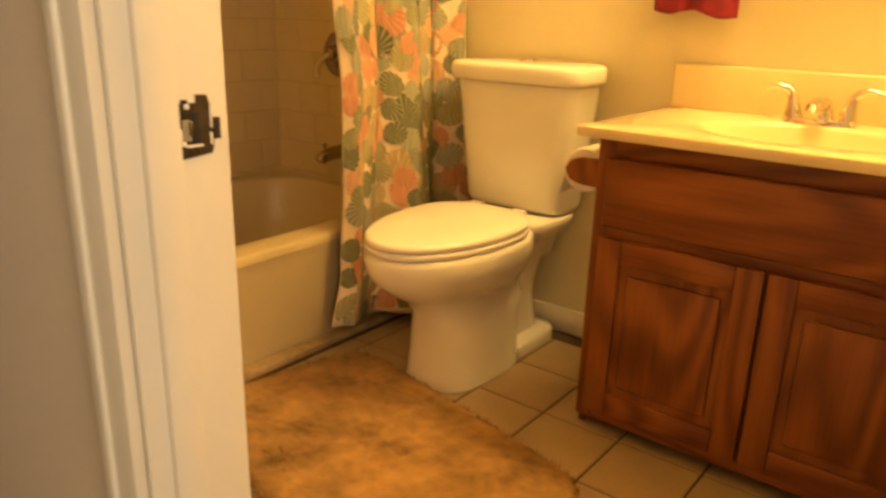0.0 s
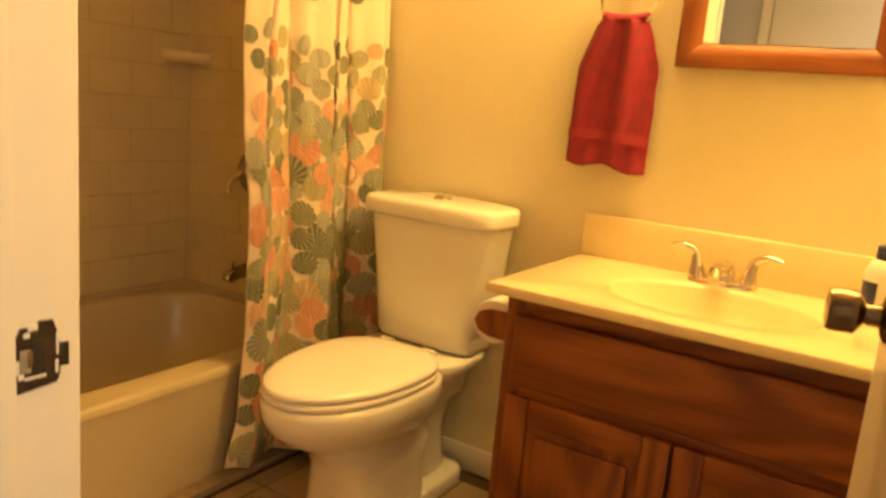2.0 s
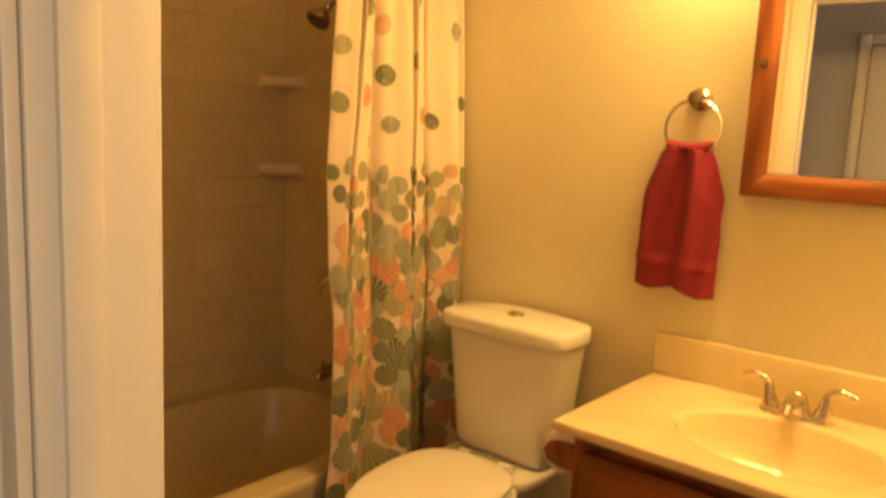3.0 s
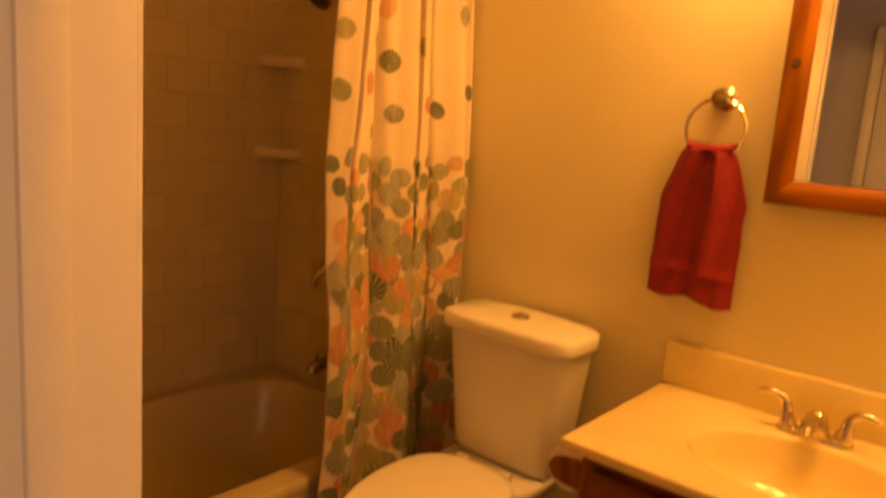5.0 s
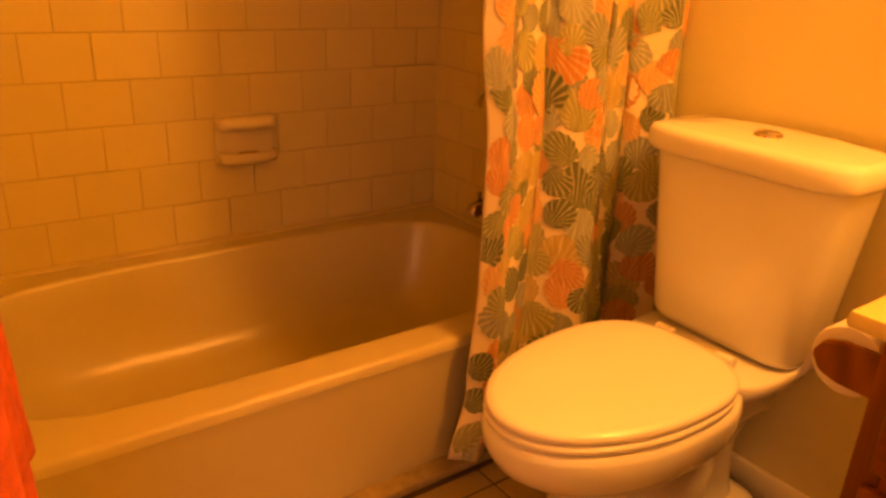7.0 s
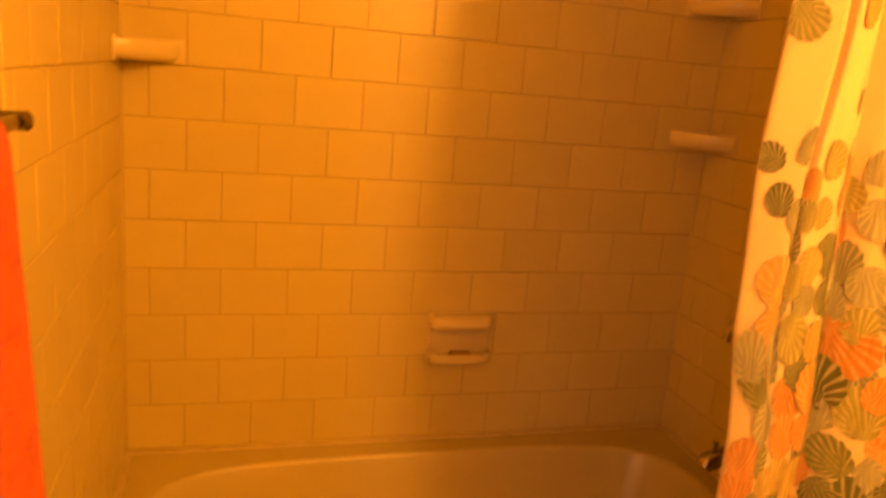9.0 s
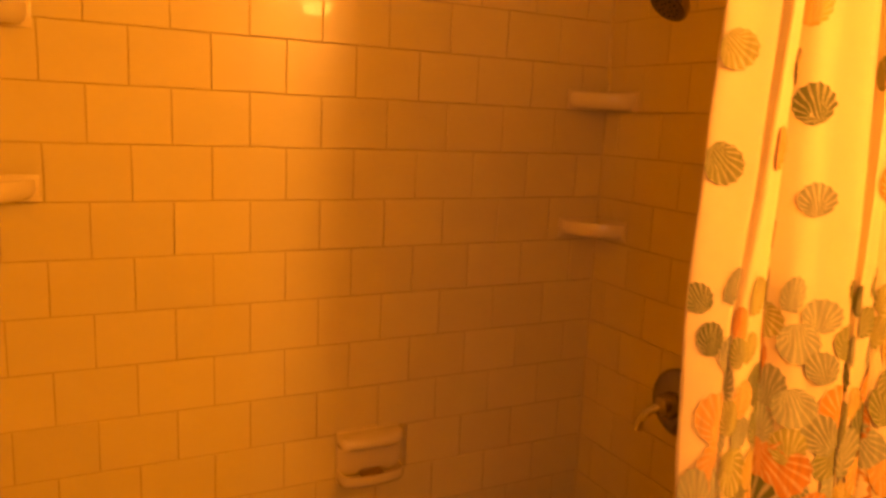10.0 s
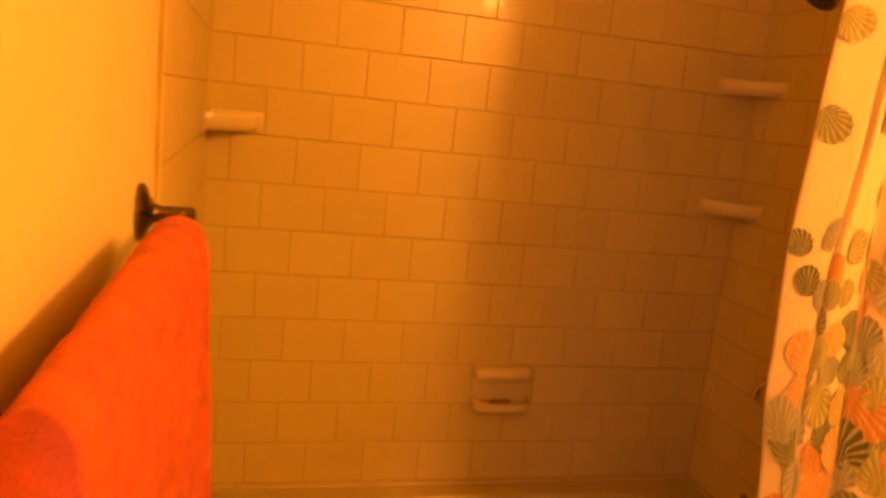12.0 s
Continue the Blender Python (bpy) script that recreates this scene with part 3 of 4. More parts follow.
def shower_curtain():
    t = thing("shower_curtain", "cream shower curtain printed with coral and green seashells, drawn half open", "shower curtain")
    nu, nz = 150, 90
    bm = bmesh.new()
    loft(bm, [[curtain_at(i / nu, 0.07 + 0.02 * math.sin(9 * i / nu) + (2.0 - 0.07) * j / nz) for i in range(nu + 1)] for j in range(nz + 1)], False, False, False)
    cloth = part("cloth", bm, CLOTH, t, "", True, 80)
    cloth.modifiers.new("thickness", "SOLIDIFY").thickness = 0.0012
    # printed shells, dense below and sparse above
    rng = random.Random(11)
    bm = bmesh.new()
    uvl = bm.loops.layers.uv.new("shell")
    W = 0.95                               # cloth width for spacing, folds let out
    placed = []
    tries = 0
    while tries < 9000 and len(placed) < 330:
        tries += 1
        u, z = rng.uniform(0.015, 0.985), 0.09 + 1.85 * rng.random() ** 1.9
        dense = min(1.0, max(0.0, (1.36 - z) / 0.40))
        size = (0.027 + 0.014 * dense) * rng.uniform(0.78, 1.2)
        gap = (2.0 - 0.72 * dense) * size + (0.075 if z > 1.30 else 0.0)
        if any(((u - a) * W) ** 2 + (z - b) ** 2 < gap ** 2 for a, b, _ in placed):
            continue
        placed.append((u, z, size))
        ang = rng.uniform(-0.9, 0.9) + (math.pi if rng.random() < 0.35 else 0)
        wide = rng.uniform(0.8, 1.1)
        long_shell = rng.random() < 0.25
        for side in (1, -1):
            lift = side * (0.0016 + 0.00026 * (len(placed) % 13))
            def at(px, pz):
                rx, rz = px * math.cos(ang) - pz * math.sin(ang), px * math.sin(ang) + pz * math.cos(ang)
                uu, zz = min(0.998, max(0.002, u + rx / W)), max(0.075, min(1.99, z + rz))
                return curtain_at(uu, zz) + curtain_normal(uu, zz) * lift
            rim, mid = [], []
            n = 21
            w = wide * (0.66 if long_shell else 1.0)
            for k in range(n):
                a = -2.42 + 4.84 * k / (n - 1)
                r = size * (1.0 + 0.045 * math.cos(k * math.pi)) * (1.3 if long_shell else 1.0)
                px, pz = w * r * math.sin(a), r * math.cos(a)
                rim.append((bm.verts.new(at(px, pz)), k / (n - 1), 1.0))
                mid.append((bm.verts.new(at(0.5 * px, 0.5 * (pz - 0.8 * size))), k / (n - 1), 0.5))
            base = [(bm.verts.new(at(sx * size * 0.30, -1.02 * size)), 0.5 + sx * 0.5, 0.0) for sx in (-1, 1)]
            hinge = (bm.verts.new(at(0, -0.8 * size)), 0.5, 0.0)
            faces = [(rim[k], rim[k + 1], mid[k + 1], mid[k]) for k in range(n - 1)] + [(mid[k], mid[k + 1], hinge) for k in range(n - 1)]
            faces += [(rim[0], mid[0], hinge, base[0]), (rim[-1], base[1], hinge, mid[-1]), (hinge, base[1], base[0])]
            for f in faces:
                fc = bm.faces.new([q[0] for q in f])
                for lp, q in zip(fc.loops, f):
                    lp[uvl].uv = (q[1], q[2])
    tagged(part("shell_print", bm, print_material(), t, "coral, green and grey printed shells", True, 80), kind="stuff")
    for i in range(8):
        u = (i + 0.5) / 8
        p = curtain_at(u, 1.99)
        bm = bmesh.new()
        tube(bm, [(ROD_X + 0.026 * math.cos(a), p.y, 2.065 + 0.036 * math.sin(a) - 0.022) for a in (2 * math.pi * k / 16 for k in range(17))], 0.0022, 8, False)
        part("ring", bm, CHROME, t)
    rod = thing("curtain_rod", "straight chrome shower curtain rod between the walls", "curtain rod")
    part("rod", tube(bmesh.new(), [(ROD_X, 0.0, 2.066), (ROD_X, L, 2.066)], 0.0127, 16), CHROME, rod)
    for y, d in ((0.0, 1), (L, -1)):
        part("flange", lathe(bmesh.new(), (ROD_X, y, 2.066), (0, d, 0), [(0.0, 0.03), (0.008, 0.028), (0.02, 0.016)], 20), CHROME, rod)


shower_curtain()


# ---- toilet ----
TX = 1.285


def toilet():
    t = thing("toilet", "white two-piece toilet with elongated bowl, lid closed", "toilet")
    def egg(cy, a, bf, bb, z, n=48, dx=0.0, pf=2.0):
        """Outline, rounder at the front (towards -y)."""
        out = []
        for k in range(n):
            th = 2 * math.pi * k / n
            c, s_ = math.cos(th), math.sin(th)
            p = pf if s_ < 0 else 2.7
            x = a * math.copysign(abs(c) ** (2 / p), c)
            y = (bf if s_ < 0 else bb) * math.copysign(abs(s_) ** (2 / p), s_)
            out.append((TX + dx + x, cy + y, z))
        return out
    bm = bmesh.new()
    rings = [egg(1.17, 0.122, 0.226, 0.15, 0.002, dx=0.018, pf=3.4), egg(1.17, 0.122, 0.226, 0.15, 0.012, dx=0.018, pf=3.4), egg(1.168, 0.117, 0.220, 0.15, 0.03, dx=0.018, pf=3.4), egg(1.165, 0.112, 0.214, 0.15, 0.10, dx=0.018, pf=3.2), egg(1.16, 0.108, 0.210, 0.16, 0.17, dx=0.018, pf=3.0), egg(1.155, 0.108, 0.212, 0.19, 0.215, dx=0.018, pf=2.7), egg(1.15, 0.112, 0.225, 0.20, 0.245, pf=2.4),
             egg(1.14, 0.127, 0.252, 0.215, 0.270), egg(1.125, 0.154, 0.286, 0.215, 0.300), egg(1.112, 0.177, 0.313, 0.22, 0.335), egg(1.107, 0.186, 0.325, 0.22, 0.368), egg(1.105, 0.187, 0.327, 0.22, 0.395), egg(1.105, 0.183, 0.324, 0.22, 0.410), egg(1.105, 0.172, 0.312, 0.21, 0.415)]
    loft(bm, rings)
    bowl = part("bowl", bm, CHINA, t, "", True, 60)
    # foot plate towards the wall, and the trapway column above it
    bm = bmesh.new()
    loft(bm, [rounded(TX, 1.345, a, b, z, 40, 6) for a, b, z in ((0.124, 0.165, 0.002), (0.124, 0.165, 0.030), (0.118, 0.160, 0.042), (0.080, 0.14, 0.046))])
    loft(bm, [rounded(TX, y, a, b, z, 40, 3) for y, a, b, z in ((1.375, 0.078, 0.118, 0.040), (1.370, 0.072, 0.112, 0.075), (1.360, 0.070, 0.108, 0.15), (1.352, 0.080, 0.112, 0.22), (1.350, 0.100, 0.122, 0.28), (1.355, 0.122, 0.130, 0.34), (1.365, 0.13, 0.135, 0.40))])
    part("foot", bm, CHINA, t, "", True, 60)
    for sx in (-1, 1):
        part("bolt_cap", lathe(bmesh.new(), (TX + sx * 0.122, 1.27, 0.03), (0, 0, 1), [(0, 0.014), (0.012, 0.012), (0.018, 0.004)], 14), SEAT, t)
    # deck under the tank
    bm = bmesh.new()
    loft(bm, [rounded(TX, 1.385, a, b, z, 40, 4) for a, b, z in ((0.11, 0.125, 0.30), (0.125, 0.135, 0.36), (0.165, 0.140, 0.40), (0.170, 0.142, 0.425), (0.165, 0.138, 0.432))])
    part("deck", bm, CHINA, t, "", True, 60)
    # seat ring and lid
    bm = bmesh.new()
    loft(bm, [egg(1.10, a, f, 0.195, z) for a, f, z in ((0.178, 0.315, 0.4165), (0.181, 0.320, 0.420), (0.182, 0.322, 0.430), (0.178, 0.317, 0.434))])
    part("seat", bm, SEAT, t, "", True, 60)
    bm = bmesh.new()
    loft(bm, [egg(1.10, a, f, b, z) for a, f, b, z in ((0.176, 0.314, 0.19, 0.4365), (0.180, 0.319, 0.198, 0.4395), (0.181, 0.321, 0.199, 0.449), (0.177, 0.316, 0.195, 0.455), (0.165, 0.300, 0.18, 0.4585), (0.10, 0.20, 0.12, 0.461), (0.03, 0.08, 0.05, 0.4615))])
    lid = part("lid", bm, SEAT, t, "", True, 60)
    for sx in (-1, 1):
        part("hinge", lathe(bmesh.new(), (TX + sx * 0.075 - 0.02, 1.306, 0.446), (1, 0, 0), [(0, 0.010), (0.002, 0.012), (0.038, 0.012), (0.04, 0.010)], 16), SEAT, t)
    # tank, flaring upward
    bm = bmesh.new()
    def tank(w, d, z):
        return rounded(TX, L - 0.012 - d, w, d, z, 56, 5)
    loft(bm, [tank(0.150, 0.075, 0.434), tank(0.168, 0.084, 0.442), tank(0.174, 0.088, 0.46), tank(0.190, 0.092, 0.62), tank(0.208, 0.096, 0.78), tank(0.212, 0.097, 0.812)])
    part("tank", bm, CHINA, t, "", True, 60)
    bm = bmesh.new()
    loft(bm, [tank(0.214, 0.099, 0.8135), tank(0.226, 0.106, 0.818), tank(0.230, 0.108, 0.828), tank(0.230, 0.108, 0.855), tank(0.226, 0.105, 0.866), tank(0.212, 0.095, 0.871), tank(0.10, 0.05, 0.8735)])
    tl = part("tank_lid", bm, CHINA, t, "", True, 60)
    b = part("flush_button", lathe(bmesh.new(), (TX, L - 0.115, 0.872), (0, 0, 1), [(0, 0.028), (0.005, 0.027), (0.007, 0.024)], 26), CHROME, tl, "chrome dual flush button")
    for sx in (-1, 1):
        bm = bmesh.new()
        loft(bm, [[(TX + sx * (0.002 + r * 0.020 * abs(math.cos(a))), L - 0.115 + r * 0.020 * math.sin(a), z) for a in (-math.pi / 2 + math.pi * k / 14 for k in range(15))] for r, z in ((1.0, 0.8785), (1.0, 0.8815), (0.8, 0.8825))])
        part("half_button", bm, CHROME, tl)


toilet()


# ---- vanity ----
VX0, VX1, VF, VTOP = 1.715, 2.530, 1.062, 0.746


def slab_door(x0, x1, z0, z1, parent):
    """A frame-and-panel oak door."""
    y0, y1 = VF - 0.020, VF - 0.002
    w = 0.058
    d = thing("door", "", "")
    d.parent = parent
    for a, b in ((x0, x0 + w), (x1 - w, x1)):
        part("stile", boxed(a, b, y0, y1, z0, z1, 0.004, 2), OAK_Z, d)
    for a, b in ((z0, z0 + w), (z1 - w, z1)):
        part("rail", boxed(x0 + w + 0.0003, x1 - w - 0.0003, y0 + 0.0005, y1, a, b, 0.004, 2), OAK_X, d)
    bm = boxed(x0 + w - 0.002, x1 - w + 0.002, y0 + 0.011, y1, z0 + w - 0.002, z1 - w + 0.002)
    box(bm, x0 + w + 0.022, x1 - w - 0.022, y0 + 0.004, y0 + 0.012, z0 + w + 0.022, z1 - w - 0.022, 0.006, 2)
    part("panel", bm, OAK_Z, d)


def vanity():
    t = thing("vanity_cabinet", "medium brown oak bathroom vanity with two doors and false drawer", "vanity cabinet")
    part("side_panel", boxed(VX0, VX0 + 0.016, VF + 0.020, L + 0.006, 0.0, VTOP, 0.001), OAK_Z, t)
    part("side_panel", boxed(VX1 - 0.016, VX1, VF + 0.020, L + 0.006, 0.0, VTOP, 0.001), OAK_Z, t)
    part("back_panel", boxed(VX0 + 0.017, VX1 - 0.017, L - 0.002, L + 0.006, 0.1, VTOP), OAK_X, t)
    part("bottom_panel", boxed(VX0 + 0.017, VX1 - 0.017, VF + 0.02, L - 0.003, 0.085, 0.1), OAK_X, t)
    part("toe_kick", boxed(VX0 + 0.017, VX1 - 0.017, VF + 0.055, VF + 0.07, 0.0, 0.084), OAK_X, t)
    c = (VX0 + VX1) / 2
    ff = thing("face_frame", "", "")
    ff.parent = t
    for a, b in ((VX0, VX0 + 0.042), (VX1 - 0.042, VX1)):
        part("stile", boxed(a, b, VF, VF + 0.0195, 0.03, VTOP, 0.002), OAK_Z, ff)
    for a, b in ((0.03, 0.085), (0.500, 0.545), (0.690, VTOP)):
        part("rail", boxed(VX0 + 0.0425, VX1 - 0.0425, VF + 0.0005, VF + 0.0195, a, b, 0.001), OAK_X, ff)
    part("mullion", boxed(c - 0.02, c + 0.02, VF + 0.001, VF + 0.019, 0.0855, 0.4995, 0.001), OAK_Z, ff)
    part("drawer_front", boxed(VX0 + 0.030, VX1 - 0.030, VF - 0.019, VF - 0.001, 0.538, 0.700, 0.006, 3), OAK_X, t)
    slab_door(VX0 + 0.026, c - 0.004, 0.062, 0.512, t)
    slab_door(c + 0.004, VX1 - 0.026, 0.062, 0.512, t)


vanity()


def countertop():
    t = thing("countertop", "cream cultured marble top with a moulded oval basin", "vanity top")
    x0, x1, y0, y1 = 1.688, 2.560, 0.998, L + 0.007
    zt, zb = 0.772, VTOP + 0.002
    cx, cy, a, b = 2.105, 1.250, 0.225, 0.165
    bm = bmesh.new()
    n = 96
    def rect(z, ins=0.0):
        out = []
        for k in range(n):
            th = 2 * math.pi * k / n
            c, s_ = math.cos(th), math.sin(th)
            ds = []
            if abs(c) > 1e-6:
                ds.append(((x1 - ins if c > 0 else x0 + ins) - cx) / c)
            if abs(s_) > 1e-6:
                ds.append(((y1 if s_ > 0 else y0 + ins) - cy) / s_)
            m = min(ds)
            out.append((cx + c * m, cy + s_ * m, z))
        return out
    def corner(ring):
        for X, Y in ((x0, y0), (x1, y0), (x0, y1), (x1, y1)):
            k = min(range(n), key=lambda i: (ring[i][0] - X) ** 2 + (ring[i][1] - Y) ** 2)
            ring[k] = (min(max(X, min(p[0] for p in ring)), max(p[0] for p in ring)), min(max(Y, min(p[1] for p in ring)), max(p[1] for p in ring)), ring[k][2])
        return ring
    def oval(z, f, p=2.0):
        return [(cx + a * f * math.cos(2 * math.pi * k / n), cy + b * f * math.sin(2 * math.pi * k / n), z) for k in range(n)]
    rings = [corner(rect(zb, 0.012)), corner(rect(zb, 0.002)), corner(rect(zb + 0.006)), corner(rect(zt - 0.008)), corner(rect(zt - 0.002, 0.002)), corner(rect(zt, 0.008)),
             oval(zt, 1.03), oval(zt - 0.002, 1.0), oval(zt - 0.010, 0.975), oval(zt - 0.05, 0.90), oval(zt - 0.09, 0.76), oval(zt - 0.118, 0.52), oval(zt - 0.128, 0.25), oval(zt - 0.130, 0.1)]
    loft(bm, rings, False, True)
    part("top", bm, STONE, t, "", True, 50)
    part("backsplash", boxed(x0, x1, L - 0.014, L + 0.007, zt - 0.001, zt + 0.116, 0.004, 3), STONE, t)
    part("drain", lathe(bmesh.new(), (cx, cy, zt - 0.131), (0, 0, 1), [(0, 0.026), (0.003, 0.024), (0.004, 0.01)], 20), CHROME, t)


countertop()


def faucet():
    t = thing("faucet", "chrome two-handle centerset basin faucet", "faucet")
    cx, cy, z = 2.085, 1.455, 0.772
    bm = bmesh.new()
    loft(bm, [rounded(cx, cy, w, d, zz, 40, 3) for w, d, zz in ((0.082, 0.027, z), (0.082, 0.027, z + 0.008), (0.078, 0.024, z + 0.013), (0.05, 0.015, z + 0.015))])
    part("base_plate", bm, CHROME, t)
    bm = bmesh.new()
    loft(bm, [rounded(cx, cy, w, d, zz, 32, 2.6) for w, d, zz in ((0.034, 0.024, z + 0.010), (0.031, 0.023, z + 0.024), (0.026, 0.021, z + 0.042), (0.021, 0.018, z + 0.056), (0.010, 0.010, z + 0.063))])
    part("spout_base", bm, CHROME, t)
    part("spout", tube(bmesh.new(), [(cx, cy - 0.006, z + 0.038), (cx, cy - 0.030, z + 0.048), (cx, cy - 0.062, z + 0.050), (cx, cy - 0.094, z + 0.042), (cx, cy - 0.103, z + 0.030)], [0.020, 0.019, 0.017, 0.015, 0.013], 18), CHROME, t)
    for sx in (-1, 1):
        h = part("handle", lathe(bmesh.new(), (cx + sx * 0.058, cy, z + 0.012), (sx * 0.16, 0, 1), [(0, 0.022), (0.01, 0.021), (0.035, 0.013), (0.05, 0.012), (0.058, 0.010)], 22), CHROME, t)
        p = Vector((cx + sx * 0.066, cy, z + 0.066))
        part("lever", tube(bmesh.new(), [p, p + Vector((sx * 0.012, 0, 0.012)), p + Vector((sx * 0.035, -0.002, 0.019)), p + Vector((sx * 0.062, -0.004, 0.012))], [0.010, 0.010, 0.0075, 0.0065], 14), CHROME, h)


faucet()


def paper_holder():
    t = thing("toilet_paper_holder", "oak toilet paper holder on the vanity side", "paper holder")
    y, z, x = 1.165, 0.648, VX0 - 0.001
    for dy in (-0.072, 0.060):
        bm = bmesh.new()
        prof = [(0.0, -0.034), (0.0, 0.034), (-0.060, 0.033), (-0.088, 0.024), (-0.102, 0.0), (-0.088, -0.024), (-0.060, -0.033)]
        loft(bm, [[(x + a, y + dy + q, z + b_) for a, b_ in prof] for q in (0.0, 0.014)])
        bmesh.ops.bevel(bm, geom=list(bm.edges), offset=0.003, segments=2, affect="EDGES")
        part("bracket", bm, OAK_Z, t)
    part("spindle", tube(bmesh.new(), [(x - 0.056, y - 0.070, z), (x - 0.056, y + 0.070, z)], 0.008, 12), WHITE, t)
    r = thing("toilet_roll", "white toilet paper roll on an oak holder", "toilet roll")
    bm = bmesh.new()
    tube(bm, [(x - 0.056, y - 0.0578, z), (x - 0.056, y - 0.053, z), (x - 0.056, y + 0.055, z), (x - 0.056, y + 0.0602, z)], [0.052, 0.054, 0.054, 0.052], 30)
    part("roll", bm, PAPER, r)
    bm = bmesh.new()
    loft(bm, [[(x - 0.110 - 0.002 * k, y + q, z - 0.006 - 0.008 * k) for q in (-0.05, 0.05)] for k in range(9)], False, False, False)
    sheet = part("loose_sheet", bm, PAPER, r)
    sheet.modifiers.new("thickness", "SOLIDIFY").thickness = 0.0008


paper_holder()


def counter_bottle():
    t = thing("lotion_bottle", "white plastic bottle with navy cap and label on the vanity", "bottle")
    x, y, z = 2.415, 1.36, 0.7725
    part("body", lathe(bmesh.new(), (x, y, z), (0, 0, 1), [(0, 0.030), (0.004, 0.034), (0.11, 0.034), (0.13, 0.026), (0.138, 0.016)], 26), WHITE, t)
    part("cap", lathe(bmesh.new(), (x, y, z + 0.138), (0, 0, 1), [(0, 0.02), (0.025, 0.019), (0.028, 0.014)], 20), BLUE, t)
    bm = bmesh.new()
    rr = 0.0346
    loft(bm, [[(x + rr * math.cos(a), y + rr * math.sin(a), z + zz) for a in (math.pi * (0.95 + 0.5 * k / 10) for k in range(11))] for zz in (0.02, 0.09)], False, False, False)
    part("label_patch", bm, BLUE, t, "navy blue label")


counter_bottle()


# ---- towel ring and hand towel ----
def towel_ring():
    t = thing("towel_ring", "nickel towel ring fixed to the cream wall", "towel ring")
    x, z = 1.745, 1.525
    part("mount", lathe(bmesh.new(), (x, L + 0.009, z), (0, -1, 0), [(0, 0.030), (0.006, 0.030), (0.012, 0.022), (0.02, 0.016), (0.04, 0.016), (0.05, 0.019), (0.054, 0.012)], 26), NICKEL, t)
    part("ring", tube(bmesh.new(), [(x + 0.074 * math.sin(a), L - 0.034 + 0.003 * math.cos(a), z - 0.076 + 0.074 * math.cos(a)) for a in (2 * math.pi * k / 48 for k in range(49))], 0.0042, 10, False), CHROME, t)


towel_ring()


def hand_towel():
    bm = bmesh.new()
    nx, nz = 60, 60
    x0, zt, zb = 1.742, 1.396, 1.020
    rings = []
    for j in range(nz + 1):
        h = j / nz
        z = zt + (zb - zt) * h
        half = 0.058 + 0.047 * min(1, (h / 0.32)) ** 0.7 + 0.004 * h
        row = []
        for i in range(nx + 1):
            s_ = 2 * i / nx - 1
            fold = 0.016 * (1 - 0.6 * h) * math.cos(s_ * 5.6 + 0.9 * math.sin(3 * h) + 0.6) + 0.004 * math.sin(s_ * 11 + 3 * h)
            y = L - 0.045 - 0.014 * (1 - s_ * s_) + fold * 0.8
            row.append((x0 + s_ * half - 0.006 * h, y + noise.noise((s_ * 9, h * 12, 0.3)) * 0.002, z - 0.012 * s_ * h * (1 if s_ > 0 else 0.2) + (0.006 * math.cos(s_ * 5) if h > 0.9 else 0)))
        rings.append(row)
    loft(bm, rings, False, False, False)
    t = thing("hand_towel", "dark red terry hand towel hanging through a ring", "towel")
    front = part("front_fall", bm, RED, t, "", True, 80)
    front.modifiers.new("thickness", "SOLIDIFY").thickness = 0.009
    bm = bmesh.new()
    loft(bm, [[(p[0] * 0.98 + x0 * 0.02 - 0.012, L - 0.012 - 0.004 * math.sin(6 * p[0] / 0.1), p[2] + 0.004) for p in row] for row in rings[::3]], False, False, False)
    back = part("back_fall", bm, RED, t, "", True, 80)
    back.modifiers.new("thickness", "SOLIDIFY").thickness = 0.007
    bm = bmesh.new()
    rows = []
    for j in range(7):
        a = math.pi * j / 6
        rows.append([(x0 + 0.058 * (2 * i / 24 - 1), L - 0.030 + 0.020 * math.cos(a) - 0.002, 1.392 + 0.020 * math.sin(a) + 0.006 * (2 * i / 24 - 1) ** 2) for i in range(25)])
    loft(bm, rows, False, False, False)
    top = part("top_fold", bm, RED, t, "", True, 80)
    top.modifiers.new("thickness", "SOLIDIFY").thickness = 0.009
    bm = bmesh.new()
    j0, j1 = int(nz * 0.76), int(nz * 0.83)
    loft(bm, [[(p[0], p[1] - 0.0054, p[2]) for p in rings[j]] for j in range(j0, j1 + 1)], False, False, False)
    part("woven_band", bm, mat("smooth_red_band", (0.30, 0.022, 0.042), 0.8, vary=0.1), t)


hand_towel()


